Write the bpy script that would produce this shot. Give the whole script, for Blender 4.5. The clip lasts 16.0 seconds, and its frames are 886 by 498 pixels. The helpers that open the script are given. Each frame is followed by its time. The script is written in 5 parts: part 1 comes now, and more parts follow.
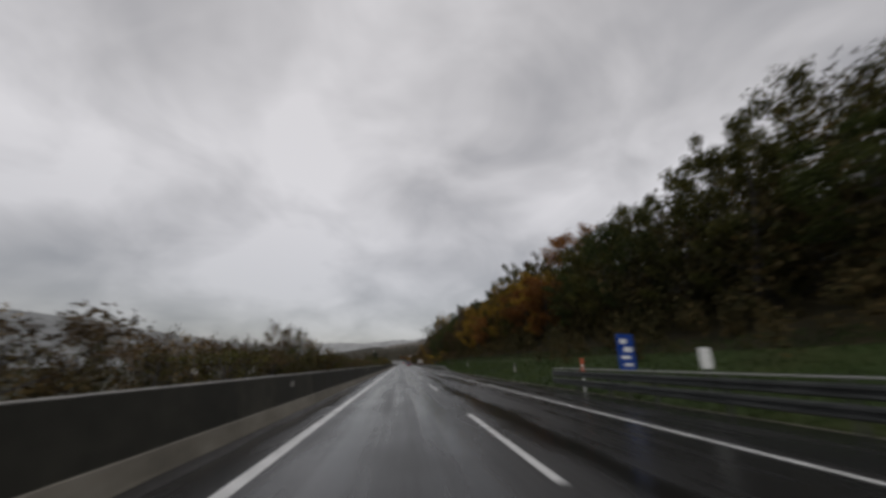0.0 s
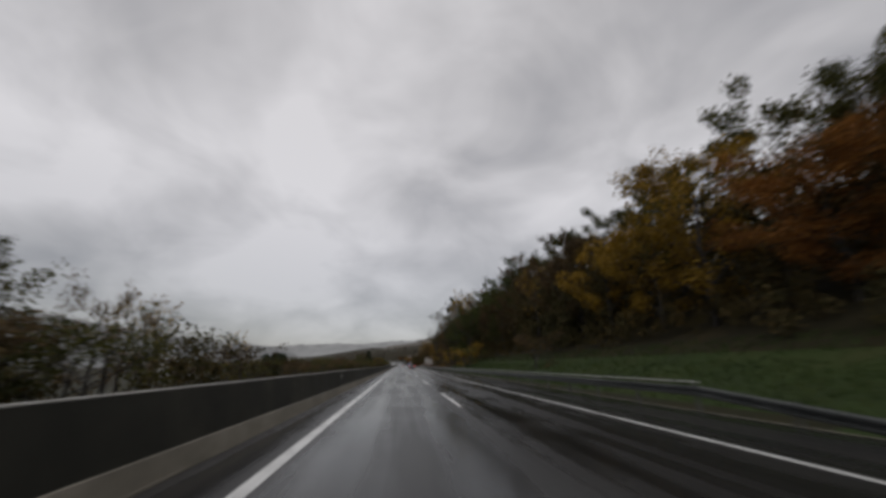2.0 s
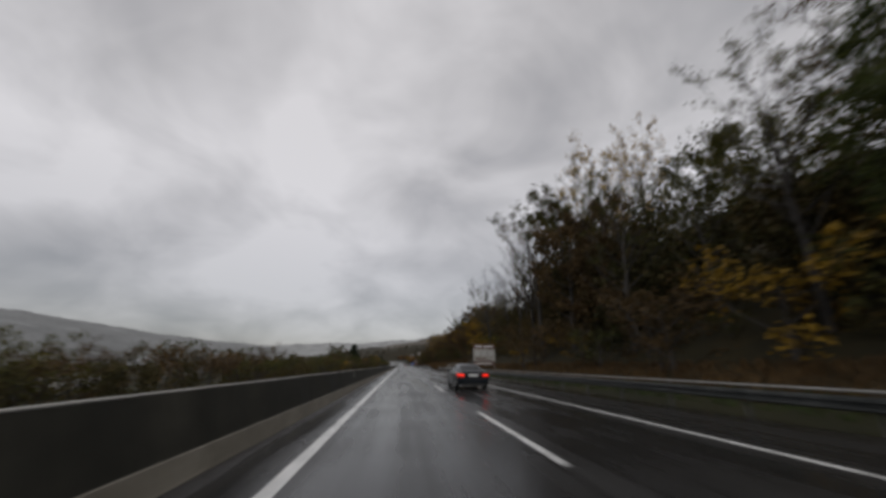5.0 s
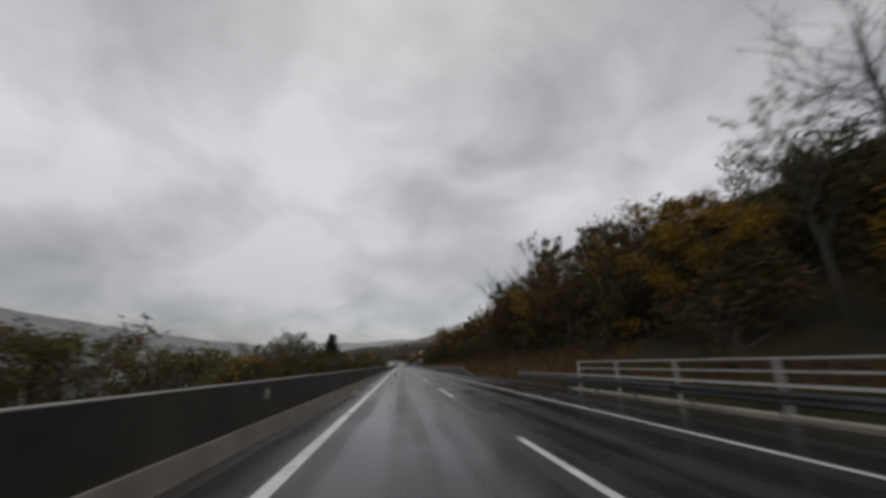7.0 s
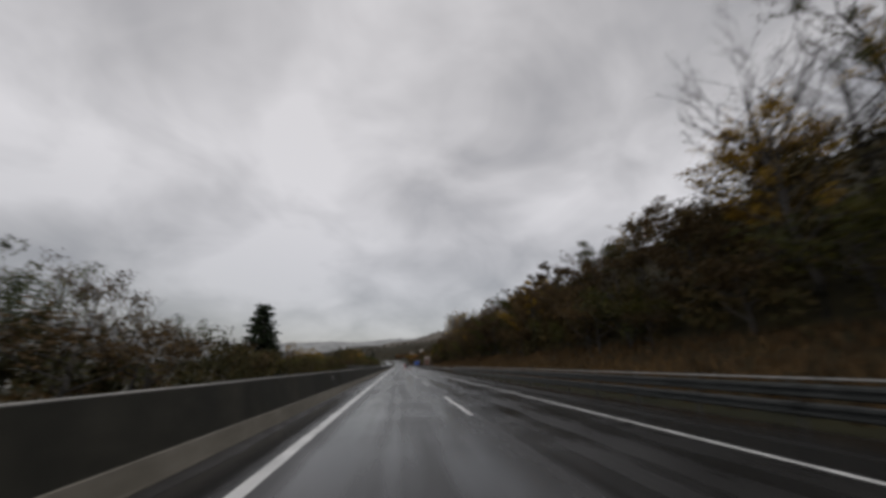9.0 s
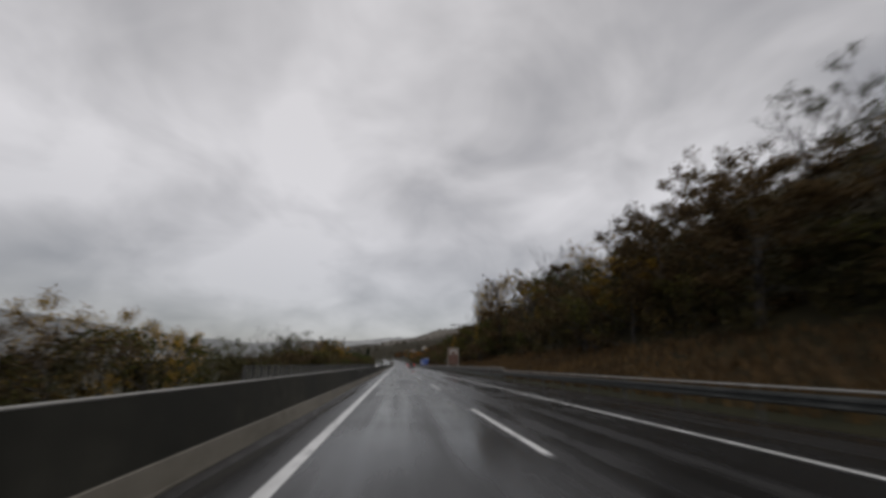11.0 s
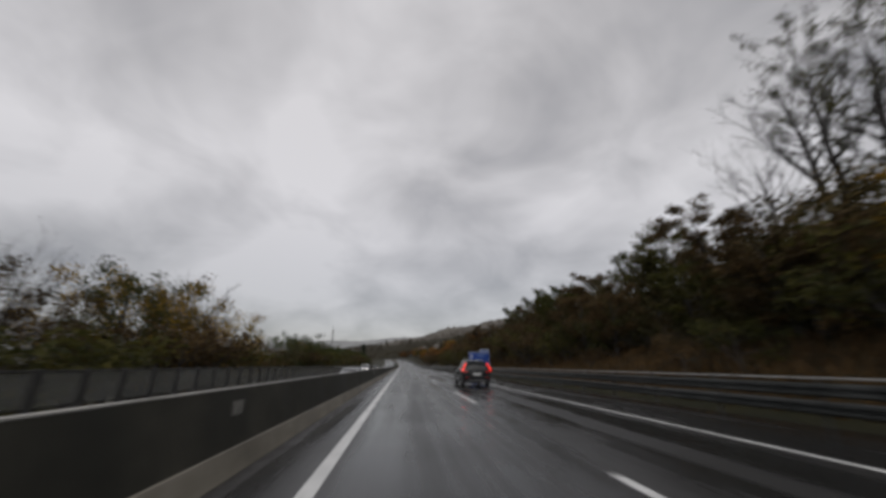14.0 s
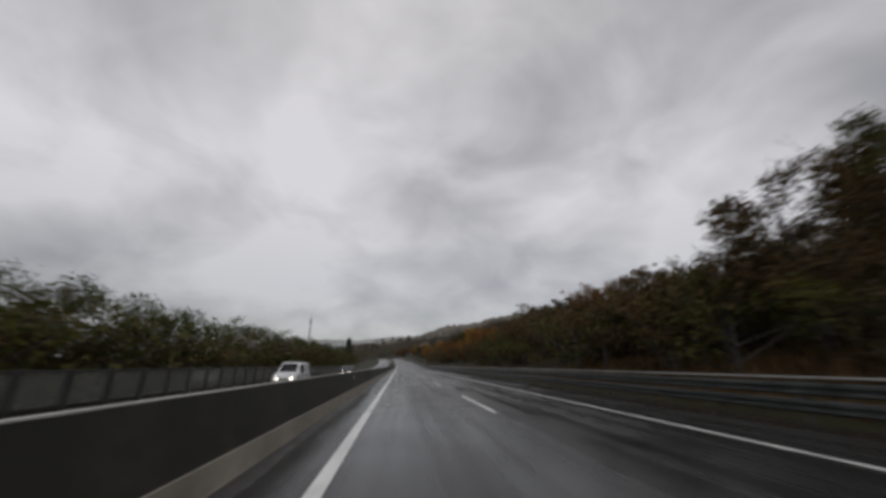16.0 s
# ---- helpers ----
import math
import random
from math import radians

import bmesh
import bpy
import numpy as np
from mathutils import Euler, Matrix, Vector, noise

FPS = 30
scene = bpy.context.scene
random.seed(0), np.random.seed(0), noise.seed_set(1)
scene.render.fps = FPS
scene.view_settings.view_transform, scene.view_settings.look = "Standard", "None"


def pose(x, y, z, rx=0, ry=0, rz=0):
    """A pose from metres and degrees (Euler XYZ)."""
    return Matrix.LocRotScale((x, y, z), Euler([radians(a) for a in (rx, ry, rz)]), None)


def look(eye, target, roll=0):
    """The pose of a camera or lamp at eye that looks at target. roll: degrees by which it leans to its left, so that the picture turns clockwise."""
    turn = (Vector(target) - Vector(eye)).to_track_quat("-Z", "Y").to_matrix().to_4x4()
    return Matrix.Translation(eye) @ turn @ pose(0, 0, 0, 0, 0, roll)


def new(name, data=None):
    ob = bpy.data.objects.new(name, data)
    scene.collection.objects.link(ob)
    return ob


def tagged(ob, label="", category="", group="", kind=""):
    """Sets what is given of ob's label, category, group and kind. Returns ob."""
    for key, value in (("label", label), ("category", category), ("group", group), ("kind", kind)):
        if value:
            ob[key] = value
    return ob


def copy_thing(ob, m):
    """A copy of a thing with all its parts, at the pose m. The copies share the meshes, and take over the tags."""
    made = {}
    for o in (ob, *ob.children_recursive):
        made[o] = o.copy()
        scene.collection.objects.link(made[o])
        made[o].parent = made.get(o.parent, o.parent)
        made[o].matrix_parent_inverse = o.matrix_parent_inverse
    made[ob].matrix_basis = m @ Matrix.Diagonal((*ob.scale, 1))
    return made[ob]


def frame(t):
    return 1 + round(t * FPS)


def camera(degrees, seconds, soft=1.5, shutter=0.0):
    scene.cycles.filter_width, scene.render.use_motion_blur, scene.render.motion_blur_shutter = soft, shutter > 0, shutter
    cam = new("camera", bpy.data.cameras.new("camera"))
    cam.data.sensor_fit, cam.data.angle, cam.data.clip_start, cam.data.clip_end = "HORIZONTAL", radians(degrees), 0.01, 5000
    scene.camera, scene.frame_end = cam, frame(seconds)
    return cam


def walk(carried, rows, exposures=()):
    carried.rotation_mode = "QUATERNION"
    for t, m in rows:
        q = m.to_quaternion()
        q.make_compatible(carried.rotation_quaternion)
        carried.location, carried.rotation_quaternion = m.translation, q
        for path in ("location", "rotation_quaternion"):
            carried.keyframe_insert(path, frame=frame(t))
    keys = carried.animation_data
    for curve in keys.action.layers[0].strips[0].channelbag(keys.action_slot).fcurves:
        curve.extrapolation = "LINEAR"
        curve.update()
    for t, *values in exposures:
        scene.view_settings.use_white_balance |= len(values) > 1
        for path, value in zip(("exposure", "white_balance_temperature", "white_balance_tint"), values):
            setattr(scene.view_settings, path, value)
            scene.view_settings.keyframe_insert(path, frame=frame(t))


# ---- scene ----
cam = camera(102.06, 16.0, soft=3.5, shutter=0.3)

# seconds, place across the road, place along it, turn to the right, tilt upward, lean
ROWS = [
    (0, 1.821, 10.33, 6.32, 17.75, -0.21),
    (0.5, 1.748, 27.1, 6.64, 17.71, -0.41),
    (1, 1.704, 43.85, 6.58, 17.79, -0.35),
    (1.5, 1.661, 60.52, 6.53, 17.91, -0.3),
    (2, 1.653, 77.07, 6.46, 17.94, -0.3),
    (2.5, 1.675, 93.5, 6.17, 17.95, -0.21),
    (3, 1.675, 109.79, 5.95, 17.98, -0.21),
    (3.5, 1.635, 126.04, 6.06, 17.97, -0.24),
    (4, 1.557, 142.24, 6.16, 17.97, -0.26),
    (4.5, 1.463, 158.39, 6.26, 17.96, -0.29),
    (5, 1.376, 174.48, 6.37, 17.96, -0.32),
    (5.5, 1.321, 190.49, 6.47, 17.95, -0.35),
    (6, 1.297, 206.42, 6.44, 17.79, -0.64),
    (6.5, 1.348, 222.42, 6.44, 17.95, -0.53),
    (7, 1.41, 238.49, 6.41, 17.96, -0.26),
    (7.5, 1.505, 254.86, 6.73, 17.84, -0.38),
    (8, 1.582, 271.36, 5.91, 18.12, -0.46),
    (8.5, 1.658, 287.83, 6.57, 17.81, -0.51),
    (9, 1.64, 304.18, 6.71, 17.95, -0.39),
    (9.5, 1.593, 320.46, 6.74, 17.92, -0.41),
    (10, 1.517, 336.68, 6.77, 17.9, -0.44),
    (10.5, 1.429, 352.84, 6.8, 17.87, -0.47),
    (11, 1.341, 368.97, 6.83, 17.85, -0.5),
    (11.5, 1.27, 385.08, 6.86, 17.83, -0.52),
    (12, 1.216, 401.15, 6.54, 17.85, -0.43),
    (12.5, 1.186, 417.16, 6.45, 17.93, -0.22),
    (13, 1.154, 433.29, 6.32, 17.76, -0.32),
    (13.5, 1.072, 449.57, 6.81, 17.82, -0.1),
    (14, 0.975, 466, 6.05, 17.98, -0.39),
    (14.5, 0.879, 481.84, 6.59, 17.91, -0.36),
    (15, 0.867, 497.11, 6.66, 18.09, -0.4),
    (15.5, 0.847, 512.73, 6.72, 17.92, -0.31),
    (16, 0.861, 528.64, 6.46, 17.96, -0.36),
]

EYE_HEIGHT = 1.33
walk(cam, [(t, pose(x, y, EYE_HEIGHT, 90 + tilt, 0, -turn) @ pose(0, 0, 0, 0, 0, -lean)) for t, x, y, turn, tilt, lean in ROWS],
     [(0, 0.0, 6500, 10), (16, 0.0, 6500, 10)])

# ---------------------------------------------------------------- world and light
world = bpy.data.worlds.new("overcast_sky")
scene.world = world
world.use_nodes = True
wn, wl = world.node_tree.nodes, world.node_tree.links
wn.clear()


def wnode(kind, **kw):
    n = wn.new(kind)
    for k, v in kw.items():
        n.inputs[k].default_value = v
    return n


w_out = wn.new("ShaderNodeOutputWorld")
w_bg = wn.new("ShaderNodeBackground")
w_tc = wn.new("ShaderNodeTexCoord")
w_sep = wn.new("ShaderNodeSeparateXYZ")
wl.new(w_tc.outputs["Generated"], w_sep.inputs[0])


def wmath(op, a, b=None, clamp=False):
    n = wn.new("ShaderNodeMath")
    n.operation, n.use_clamp = op, clamp
    for k, v in ((0, a), (1, b)):
        if v is None:
            continue
        if isinstance(v, (int, float)):
            n.inputs[k].default_value = v
        else:
            wl.new(v, n.inputs[k])
    return n.outputs[0]


# clouds lie on a flat deck: the pattern closes up towards the horizon
w_z = wmath("ADD", wmath("MAXIMUM", w_sep.outputs[2], 0.0), 0.42)
w_px = wmath("DIVIDE", w_sep.outputs[0], w_z)
w_py = wmath("DIVIDE", w_sep.outputs[1], w_z)
w_vec = wn.new("ShaderNodeCombineXYZ")
wl.new(w_px, w_vec.inputs[0])
wl.new(w_py, w_vec.inputs[1])
w_vec.inputs[2].default_value = 3.7
w_n1 = wnode("ShaderNodeTexNoise", Scale=0.85, Detail=4.0, Roughness=0.5, Distortion=0.45)
w_n2 = wnode("ShaderNodeTexNoise", Scale=3.0, Detail=4.0, Roughness=0.55, Distortion=0.4)
wl.new(w_vec.outputs[0], w_n1.inputs["Vector"])
wl.new(w_vec.outputs[0], w_n2.inputs["Vector"])
w_mix = wmath("ADD", wmath("MULTIPLY", w_n1.outputs[0], 0.72), wmath("MULTIPLY", w_n2.outputs[0], 0.28))
w_ramp = wn.new("ShaderNodeValToRGB")
els = w_ramp.color_ramp.elements
els[0].position, els[0].color = 0.38, (0.262, 0.257, 0.265, 1)
els[1].position, els[1].color = 0.61, (0.65, 0.631, 0.638, 1)
e = els.new(0.50)
e.color = (0.455, 0.441, 0.444, 1)
wl.new(w_mix, w_ramp.inputs[0])
# thin daylight sky above the deck adds a little cool light
w_sky = wn.new("ShaderNodeTexSky")
w_sky.sky_type, w_sky.sun_disc = "NISHITA", False
w_sky.sun_elevation, w_sky.sun_rotation = radians(39), radians(191)
w_add = wn.new("ShaderNodeMixRGB")
w_add.blend_type = "ADD"
w_add.inputs[0].default_value = 0.015
# the deck thickens towards the horizon
w_hz = wmath("ADD", wmath("MULTIPLY", wmath("MULTIPLY", w_sep.outputs[2], 2.4, True), 0.37), 0.64)
w_dim = wn.new("ShaderNodeMixRGB")
w_dim.blend_type = "MULTIPLY"
w_dim.inputs[0].default_value = 1.0
wl.new(w_ramp.outputs[0], w_dim.inputs[1])
wl.new(w_hz, w_dim.inputs[2])
wl.new(w_dim.outputs[0], w_add.inputs[1])
wl.new(w_sky.outputs[0], w_add.inputs[2])
wl.new(w_add.outputs[0], w_bg.inputs[0])
w_bg.inputs[1].default_value = 1.0
wl.new(w_bg.outputs[0], w_out.inputs[0])

sun_data = bpy.data.lights.new("sun", "SUN")
sun_data.energy, sun_data.angle, sun_data.color = 1.1, radians(50), (1.0, 0.97, 0.93)
sun = new("sun", sun_data)
sun.matrix_world = look((0, 0, 0), (0.15, 0.75, -0.62))

# ---------------------------------------------------------------- materials


def material(name, rough=0.6, metal=0.0, spec=0.5):
    m = bpy.data.materials.new(name)
    m.use_nodes = True
    b = m.node_tree.nodes["Principled BSDF"]
    b.inputs["Roughness"].default_value = rough
    b.inputs["Metallic"].default_value = metal
    b.inputs["Specular IOR Level"].default_value = spec
    return m, m.node_tree.nodes, m.node_tree.links, b


def ramp_node(nodes, stops):
    r = nodes.new("ShaderNodeValToRGB")
    el = r.color_ramp.elements
    el[0].position, el[0].color = stops[0][0], (*stops[0][1], 1)
    el[1].position, el[1].color = stops[-1][0], (*stops[-1][1], 1)
    for pos, col in stops[1:-1]:
        x = el.new(pos)
        x.color = (*col, 1)
    return r


def noise_mat(name, stops, scale=3.0, rough=0.6, rough_var=0.15, bump=0.2, stretch=(1, 1, 1), detail=6, metal=0.0, fine=8.0, island=0.0, spec=0.5, random=0.0):
    """Two scales of noise drive colour; the fine one drives relief and gloss."""
    m, n, l, b = material(name, rough, metal, spec)
    tc, mp = n.new("ShaderNodeTexCoord"), n.new("ShaderNodeMapping")
    mp.inputs["Scale"].default_value = stretch
    l.new(tc.outputs["Object"], mp.inputs[0])
    n1, n2 = n.new("ShaderNodeTexNoise"), n.new("ShaderNodeTexNoise")
    n1.inputs["Scale"].default_value, n1.inputs["Detail"].default_value = scale, detail
    n2.inputs["Scale"].default_value, n2.inputs["Detail"].default_value = scale * fine, 4
    info = n.new("ShaderNodeObjectInfo")
    add = n.new("ShaderNodeVectorMath")
    sc = n.new("ShaderNodeMath")
    sc.operation = "MULTIPLY"
    sc.inputs[1].default_value = 37.0
    l.new(info.outputs["Random"], sc.inputs[0])
    l.new(mp.outputs[0], add.inputs[0])
    l.new(sc.outputs[0], add.inputs[1])
    l.new(add.outputs[0], n1.inputs["Vector"])
    l.new(add.outputs[0], n2.inputs["Vector"])
    mix = n.new("ShaderNodeMath")
    mix.operation = "MULTIPLY_ADD"
    mix.inputs[1].default_value = 0.65
    l.new(n1.outputs[0], mix.inputs[0])
    f2 = n.new("ShaderNodeMath")
    f2.operation = "MULTIPLY"
    f2.inputs[1].default_value = 0.35
    l.new(n2.outputs[0], f2.inputs[0])
    l.new(f2.outputs[0], mix.inputs[2])
    fac = mix.outputs[0]
    if island:
        geo = n.new("ShaderNodeNewGeometry")
        a = n.new("ShaderNodeMath")
        a.operation = "MULTIPLY_ADD"
        a.inputs[1].default_value = island
        l.new(geo.outputs["Random Per Island"], a.inputs[0])
        s = n.new("ShaderNodeMath")
        s.operation = "SUBTRACT"
        s.inputs[1].default_value = island / 2
        l.new(fac, s.inputs[0])
        l.new(s.outputs[0], a.inputs[2])
        fac = a.outputs[0]
    if random:
        a = n.new("ShaderNodeMath")
        a.operation = "MULTIPLY_ADD"
        a.inputs[1].default_value = random
        l.new(info.outputs["Random"], a.inputs[0])
        s = n.new("ShaderNodeMath")
        s.operation = "SUBTRACT"
        s.inputs[1].default_value = random / 2
        l.new(fac, s.inputs[0])
        l.new(s.outputs[0], a.inputs[2])
        fac = a.outputs[0]
    r = ramp_node(n, stops)
    l.new(fac, r.inputs[0])
    l.new(r.outputs[0], b.inputs["Base Color"])
    if rough_var:
        rr = n.new("ShaderNodeMapRange")
        rr.inputs["From Min"].default_value, rr.inputs["From Max"].default_value = 0.3, 0.7
        rr.inputs["To Min"].default_value, rr.inputs["To Max"].default_value = max(0.02, rough - rough_var), min(1, rough + rough_var)
        l.new(n1.outputs[0], rr.inputs[0])
        l.new(rr.outputs[0], b.inputs["Roughness"])
    if bump:
        bp = n.new("ShaderNodeBump")
        bp.inputs["Strength"].default_value, bp.inputs["Distance"].default_value = bump, 0.02
        l.new(n2.outputs[0], bp.inputs["Height"])
        l.new(bp.outputs[0], b.inputs["Normal"])
    return m


def plain(name, col, rough=0.5, metal=0.0, spec=0.5):
    m, n, l, b = material(name, rough, metal, spec)
    b.inputs["Base Color"].default_value = (*col, 1)
    return m


def glow(name, col, power):
    m, n, l, b = material(name, 0.3)
    b.inputs["Base Color"].default_value = (*col, 1)
    b.inputs["Emission Color"].default_value = (*col, 1)
    b.inputs["Emission Strength"].default_value = power
    return m


def wet_asphalt(name):
    """Dark tarmac under a film of water: worn wheel tracks hold the film, the rest is rougher."""
    m, n, l, b = material(name, 0.3, 0.0, 0.25)
    tc = n.new("ShaderNodeTexCoord")
    mp = n.new("ShaderNodeMapping")
    mp.inputs["Scale"].default_value = (1.0, 0.035, 1.0)
    l.new(tc.outputs["Object"], mp.inputs[0])
    streak = n.new("ShaderNodeTexNoise")
    streak.inputs["Scale"].default_value, streak.inputs["Detail"].default_value = 1.6, 5
    l.new(mp.outputs[0], streak.inputs["Vector"])
    patch = n.new("ShaderNodeTexNoise")
    patch.inputs["Scale"].default_value, patch.inputs["Detail"].default_value = 0.35, 5
    l.new(tc.outputs["Object"], patch.inputs["Vector"])
    grain = n.new("ShaderNodeTexNoise")
    grain.inputs["Scale"].default_value, grain.inputs["Detail"].default_value = 60, 3
    l.new(tc.outputs["Object"], grain.inputs["Vector"])
    sep = n.new("ShaderNodeSeparateXYZ")
    l.new(tc.outputs["Object"], sep.inputs[0])
    wave = n.new("ShaderNodeMath")
    wave.operation = "MULTIPLY"
    wave.inputs[1].default_value = 2 * math.pi / 1.875
    l.new(sep.outputs[0], wave.inputs[0])
    cosn = n.new("ShaderNodeMath")
    cosn.operation = "COSINE"
    l.new(wave.outputs[0], cosn.inputs[0])
    mixer = n.new("ShaderNodeMath")
    mixer.operation = "MULTIPLY_ADD"
    mixer.inputs[1].default_value = 0.07
    l.new(cosn.outputs[0], mixer.inputs[0])
    l.new(streak.outputs[0], mixer.inputs[2])
    mix2 = n.new("ShaderNodeMath")
    mix2.operation = "MULTIPLY_ADD"
    mix2.inputs[1].default_value = 0.5
    l.new(patch.outputs[0], mix2.inputs[0])
    l.new(mixer.outputs[0], mix2.inputs[2])
    r = n.new("ShaderNodeMapRange")
    r.inputs["From Min"].default_value, r.inputs["From Max"].default_value = 0.58, 0.92
    r.inputs["To Min"].default_value, r.inputs["To Max"].default_value = 0.13, 0.38
    l.new(mix2.outputs[0], r.inputs[0])
    l.new(r.outputs[0], b.inputs["Roughness"])
    cr = ramp_node(n, [(0.35, (0.012, 0.012, 0.012)), (0.5, (0.017, 0.017, 0.017)), (0.7, (0.032, 0.031, 0.030))])
    half = n.new("ShaderNodeMath")
    half.operation = "MULTIPLY_ADD"
    half.inputs[1].default_value, half.inputs[2].default_value = 0.5, 0.13
    l.new(mix2.outputs[0], half.inputs[0])
    l.new(half.outputs[0], cr.inputs[0])
    l.new(cr.outputs[0], b.inputs["Base Color"])
    bp = n.new("ShaderNodeBump")
    bp.inputs["Strength"].default_value, bp.inputs["Distance"].default_value = 0.25, 0.004
    l.new(grain.outputs[0], bp.inputs["Height"])
    l.new(bp.outputs[0], b.inputs["Normal"])
    return m


M_ASPHALT = wet_asphalt("wet_asphalt")
M_PAINT = noise_mat("worn_white_road_paint", [(0.3, (0.36, 0.36, 0.35)), (0.55, (0.62, 0.62, 0.61)), (0.7, (0.72, 0.72, 0.71))], 2.5, 0.35, 0.1, 0.3)
M_GRASS = noise_mat("autumn_verge_grass", [(0.3, (0.015, 0.023, 0.006)), (0.5, (0.025, 0.043, 0.009)), (0.7, (0.048, 0.050, 0.018))], 0.25, 0.8, 0.1, 0.6, fine=30, spec=0.2)
M_FLOOR = noise_mat("leaf_litter_slope", [(0.3, (0.011, 0.010, 0.005)), (0.5, (0.022, 0.019, 0.009)), (0.7, (0.042, 0.032, 0.014))], 0.4, 0.85, 0.1, 0.6, fine=20, spec=0.15)
M_DRYGROUND = noise_mat("dull_brown_verge", [(0.3, (0.009, 0.011, 0.005)), (0.5, (0.018, 0.018, 0.007)), (0.7, (0.034, 0.029, 0.012))], 0.35, 0.8, 0.1, 0.6, fine=25, spec=0.2)
M_DEBRIS = noise_mat("black_gutter_silt", [(0.3, (0.008, 0.007, 0.006)), (0.7, (0.022, 0.019, 0.016))], 3.0, 0.5, 0.15, 0.5)
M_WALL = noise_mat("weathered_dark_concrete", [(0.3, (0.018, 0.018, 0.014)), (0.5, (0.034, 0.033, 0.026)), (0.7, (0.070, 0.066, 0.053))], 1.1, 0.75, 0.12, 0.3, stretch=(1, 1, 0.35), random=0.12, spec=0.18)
# pale concrete; on the barrier foot it stands for sky light on the slope
M_FOOT = noise_mat("damp_pale_sky_lit_concrete", [(0.3, (0.145, 0.130, 0.102)), (0.5, (0.245, 0.222, 0.178)), (0.7, (0.35, 0.32, 0.265))], 0.9, 0.6, 0.12, 0.3, random=0.1)
# pale tone that paints the sky highlight along the barrier's wet top
M_CAP = noise_mat("pale_sky_lit_cap", [(0.3, (0.30, 0.29, 0.265)), (0.6, (0.50, 0.485, 0.45))], 2.0, 0.4, 0.1, 0.2, random=0.1)
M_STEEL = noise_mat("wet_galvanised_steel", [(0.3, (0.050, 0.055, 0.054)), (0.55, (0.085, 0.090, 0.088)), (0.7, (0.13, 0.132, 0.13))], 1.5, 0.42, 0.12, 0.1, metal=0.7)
# the top rail's bright sky reflection is put into this paler colour
M_TOPRAIL = noise_mat("sky_lit_wet_rail_top", [(0.3, (0.30, 0.30, 0.29)), (0.7, (0.44, 0.44, 0.43))], 2, 0.35, 0.1, 0.1, metal=0.3)
M_POST = noise_mat("dull_galvanised_post", [(0.3, (0.07, 0.072, 0.07)), (0.7, (0.13, 0.13, 0.126))], 4, 0.55, 0.1, 0.1, metal=0.5)
M_WHITEMETAL = noise_mat("white_painted_metal", [(0.3, (0.19, 0.193, 0.185)), (0.6, (0.30, 0.305, 0.295))], 3, 0.45, 0.1, 0.1)
M_DARKRAIL = noise_mat("dark_painted_steel", [(0.3, (0.018, 0.018, 0.018)), (0.7, (0.045, 0.043, 0.04))], 3, 0.45, 0.1, 0.1)
M_BARK = noise_mat("wet_bark", [(0.3, (0.012, 0.010, 0.009)), (0.5, (0.026, 0.022, 0.019)), (0.7, (0.055, 0.048, 0.041))], 3, 0.75, 0.1, 0.6, stretch=(1, 1, 0.25))
M_PALEBARK = noise_mat("pale_birch_bark", [(0.3, (0.07, 0.065, 0.06)), (0.5, (0.2, 0.19, 0.17)), (0.7, (0.36, 0.34, 0.31))], 3, 0.7, 0.1, 0.4, stretch=(1, 1, 2))
LEAF = {}
for leaf_name, c0, c1, c2 in (
        ("green", (0.020, 0.029, 0.009), (0.042, 0.056, 0.016), (0.080, 0.092, 0.026)),
        ("olive", (0.024, 0.029, 0.008), (0.058, 0.060, 0.016), (0.115, 0.10, 0.025)),
        ("ochre", (0.10, 0.062, 0.010), (0.23, 0.138, 0.018), (0.40, 0.25, 0.035)),
        ("rust", (0.090, 0.038, 0.012), (0.195, 0.083, 0.022), (0.33, 0.148, 0.038)),
        ("brown", (0.035, 0.025, 0.012), (0.076, 0.050, 0.023), (0.14, 0.092, 0.041)),
        ("conifer", (0.011, 0.018, 0.010), (0.025, 0.037, 0.019), (0.046, 0.060, 0.030))):
    LEAF[leaf_name] = noise_mat("leaves_" + leaf_name, [(0.2, c0), (0.5, c1), (0.8, c2)], 0.5, 0.7, 0.1, 0, island=0.5, spec=0.2, random=0.25)
    # thin leaves let some light through
    tree = LEAF[leaf_name].node_tree
    tr, mx = tree.nodes.new("ShaderNodeBsdfTranslucent"), tree.nodes.new("ShaderNodeMixShader")
    mx.inputs[0].default_value = 0.45
    col = tree.nodes["Principled BSDF"].inputs["Base Color"].links[0].from_socket
    tree.links.new(col, tr.inputs["Color"])
    tree.links.new(tree.nodes["Principled BSDF"].outputs[0], mx.inputs[1])
    tree.links.new(tr.outputs[0], mx.inputs[2])
    tree.links.new(mx.outputs[0], tree.nodes["Material Output"].inputs[0])
M_BLUE = noise_mat("blue_sign_face", [(0.3, (0.006, 0.035, 0.20)), (0.7, (0.010, 0.055, 0.28))], 1.5, 0.35, 0.1, 0)
M_WHITE = noise_mat("white_sign_face", [(0.3, (0.55, 0.56, 0.56)), (0.7, (0.74, 0.75, 0.75))], 2, 0.4, 0.1, 0)
M_BROWN = noise_mat("brown_sign_face", [(0.3, (0.055, 0.020, 0.013)), (0.7, (0.090, 0.032, 0.020))], 2, 0.4, 0.1, 0)
M_DULLWHITE = noise_mat("dull_white_sign_face", [(0.3, (0.22, 0.215, 0.20)), (0.7, (0.34, 0.33, 0.31))], 2, 0.5, 0.1, 0)
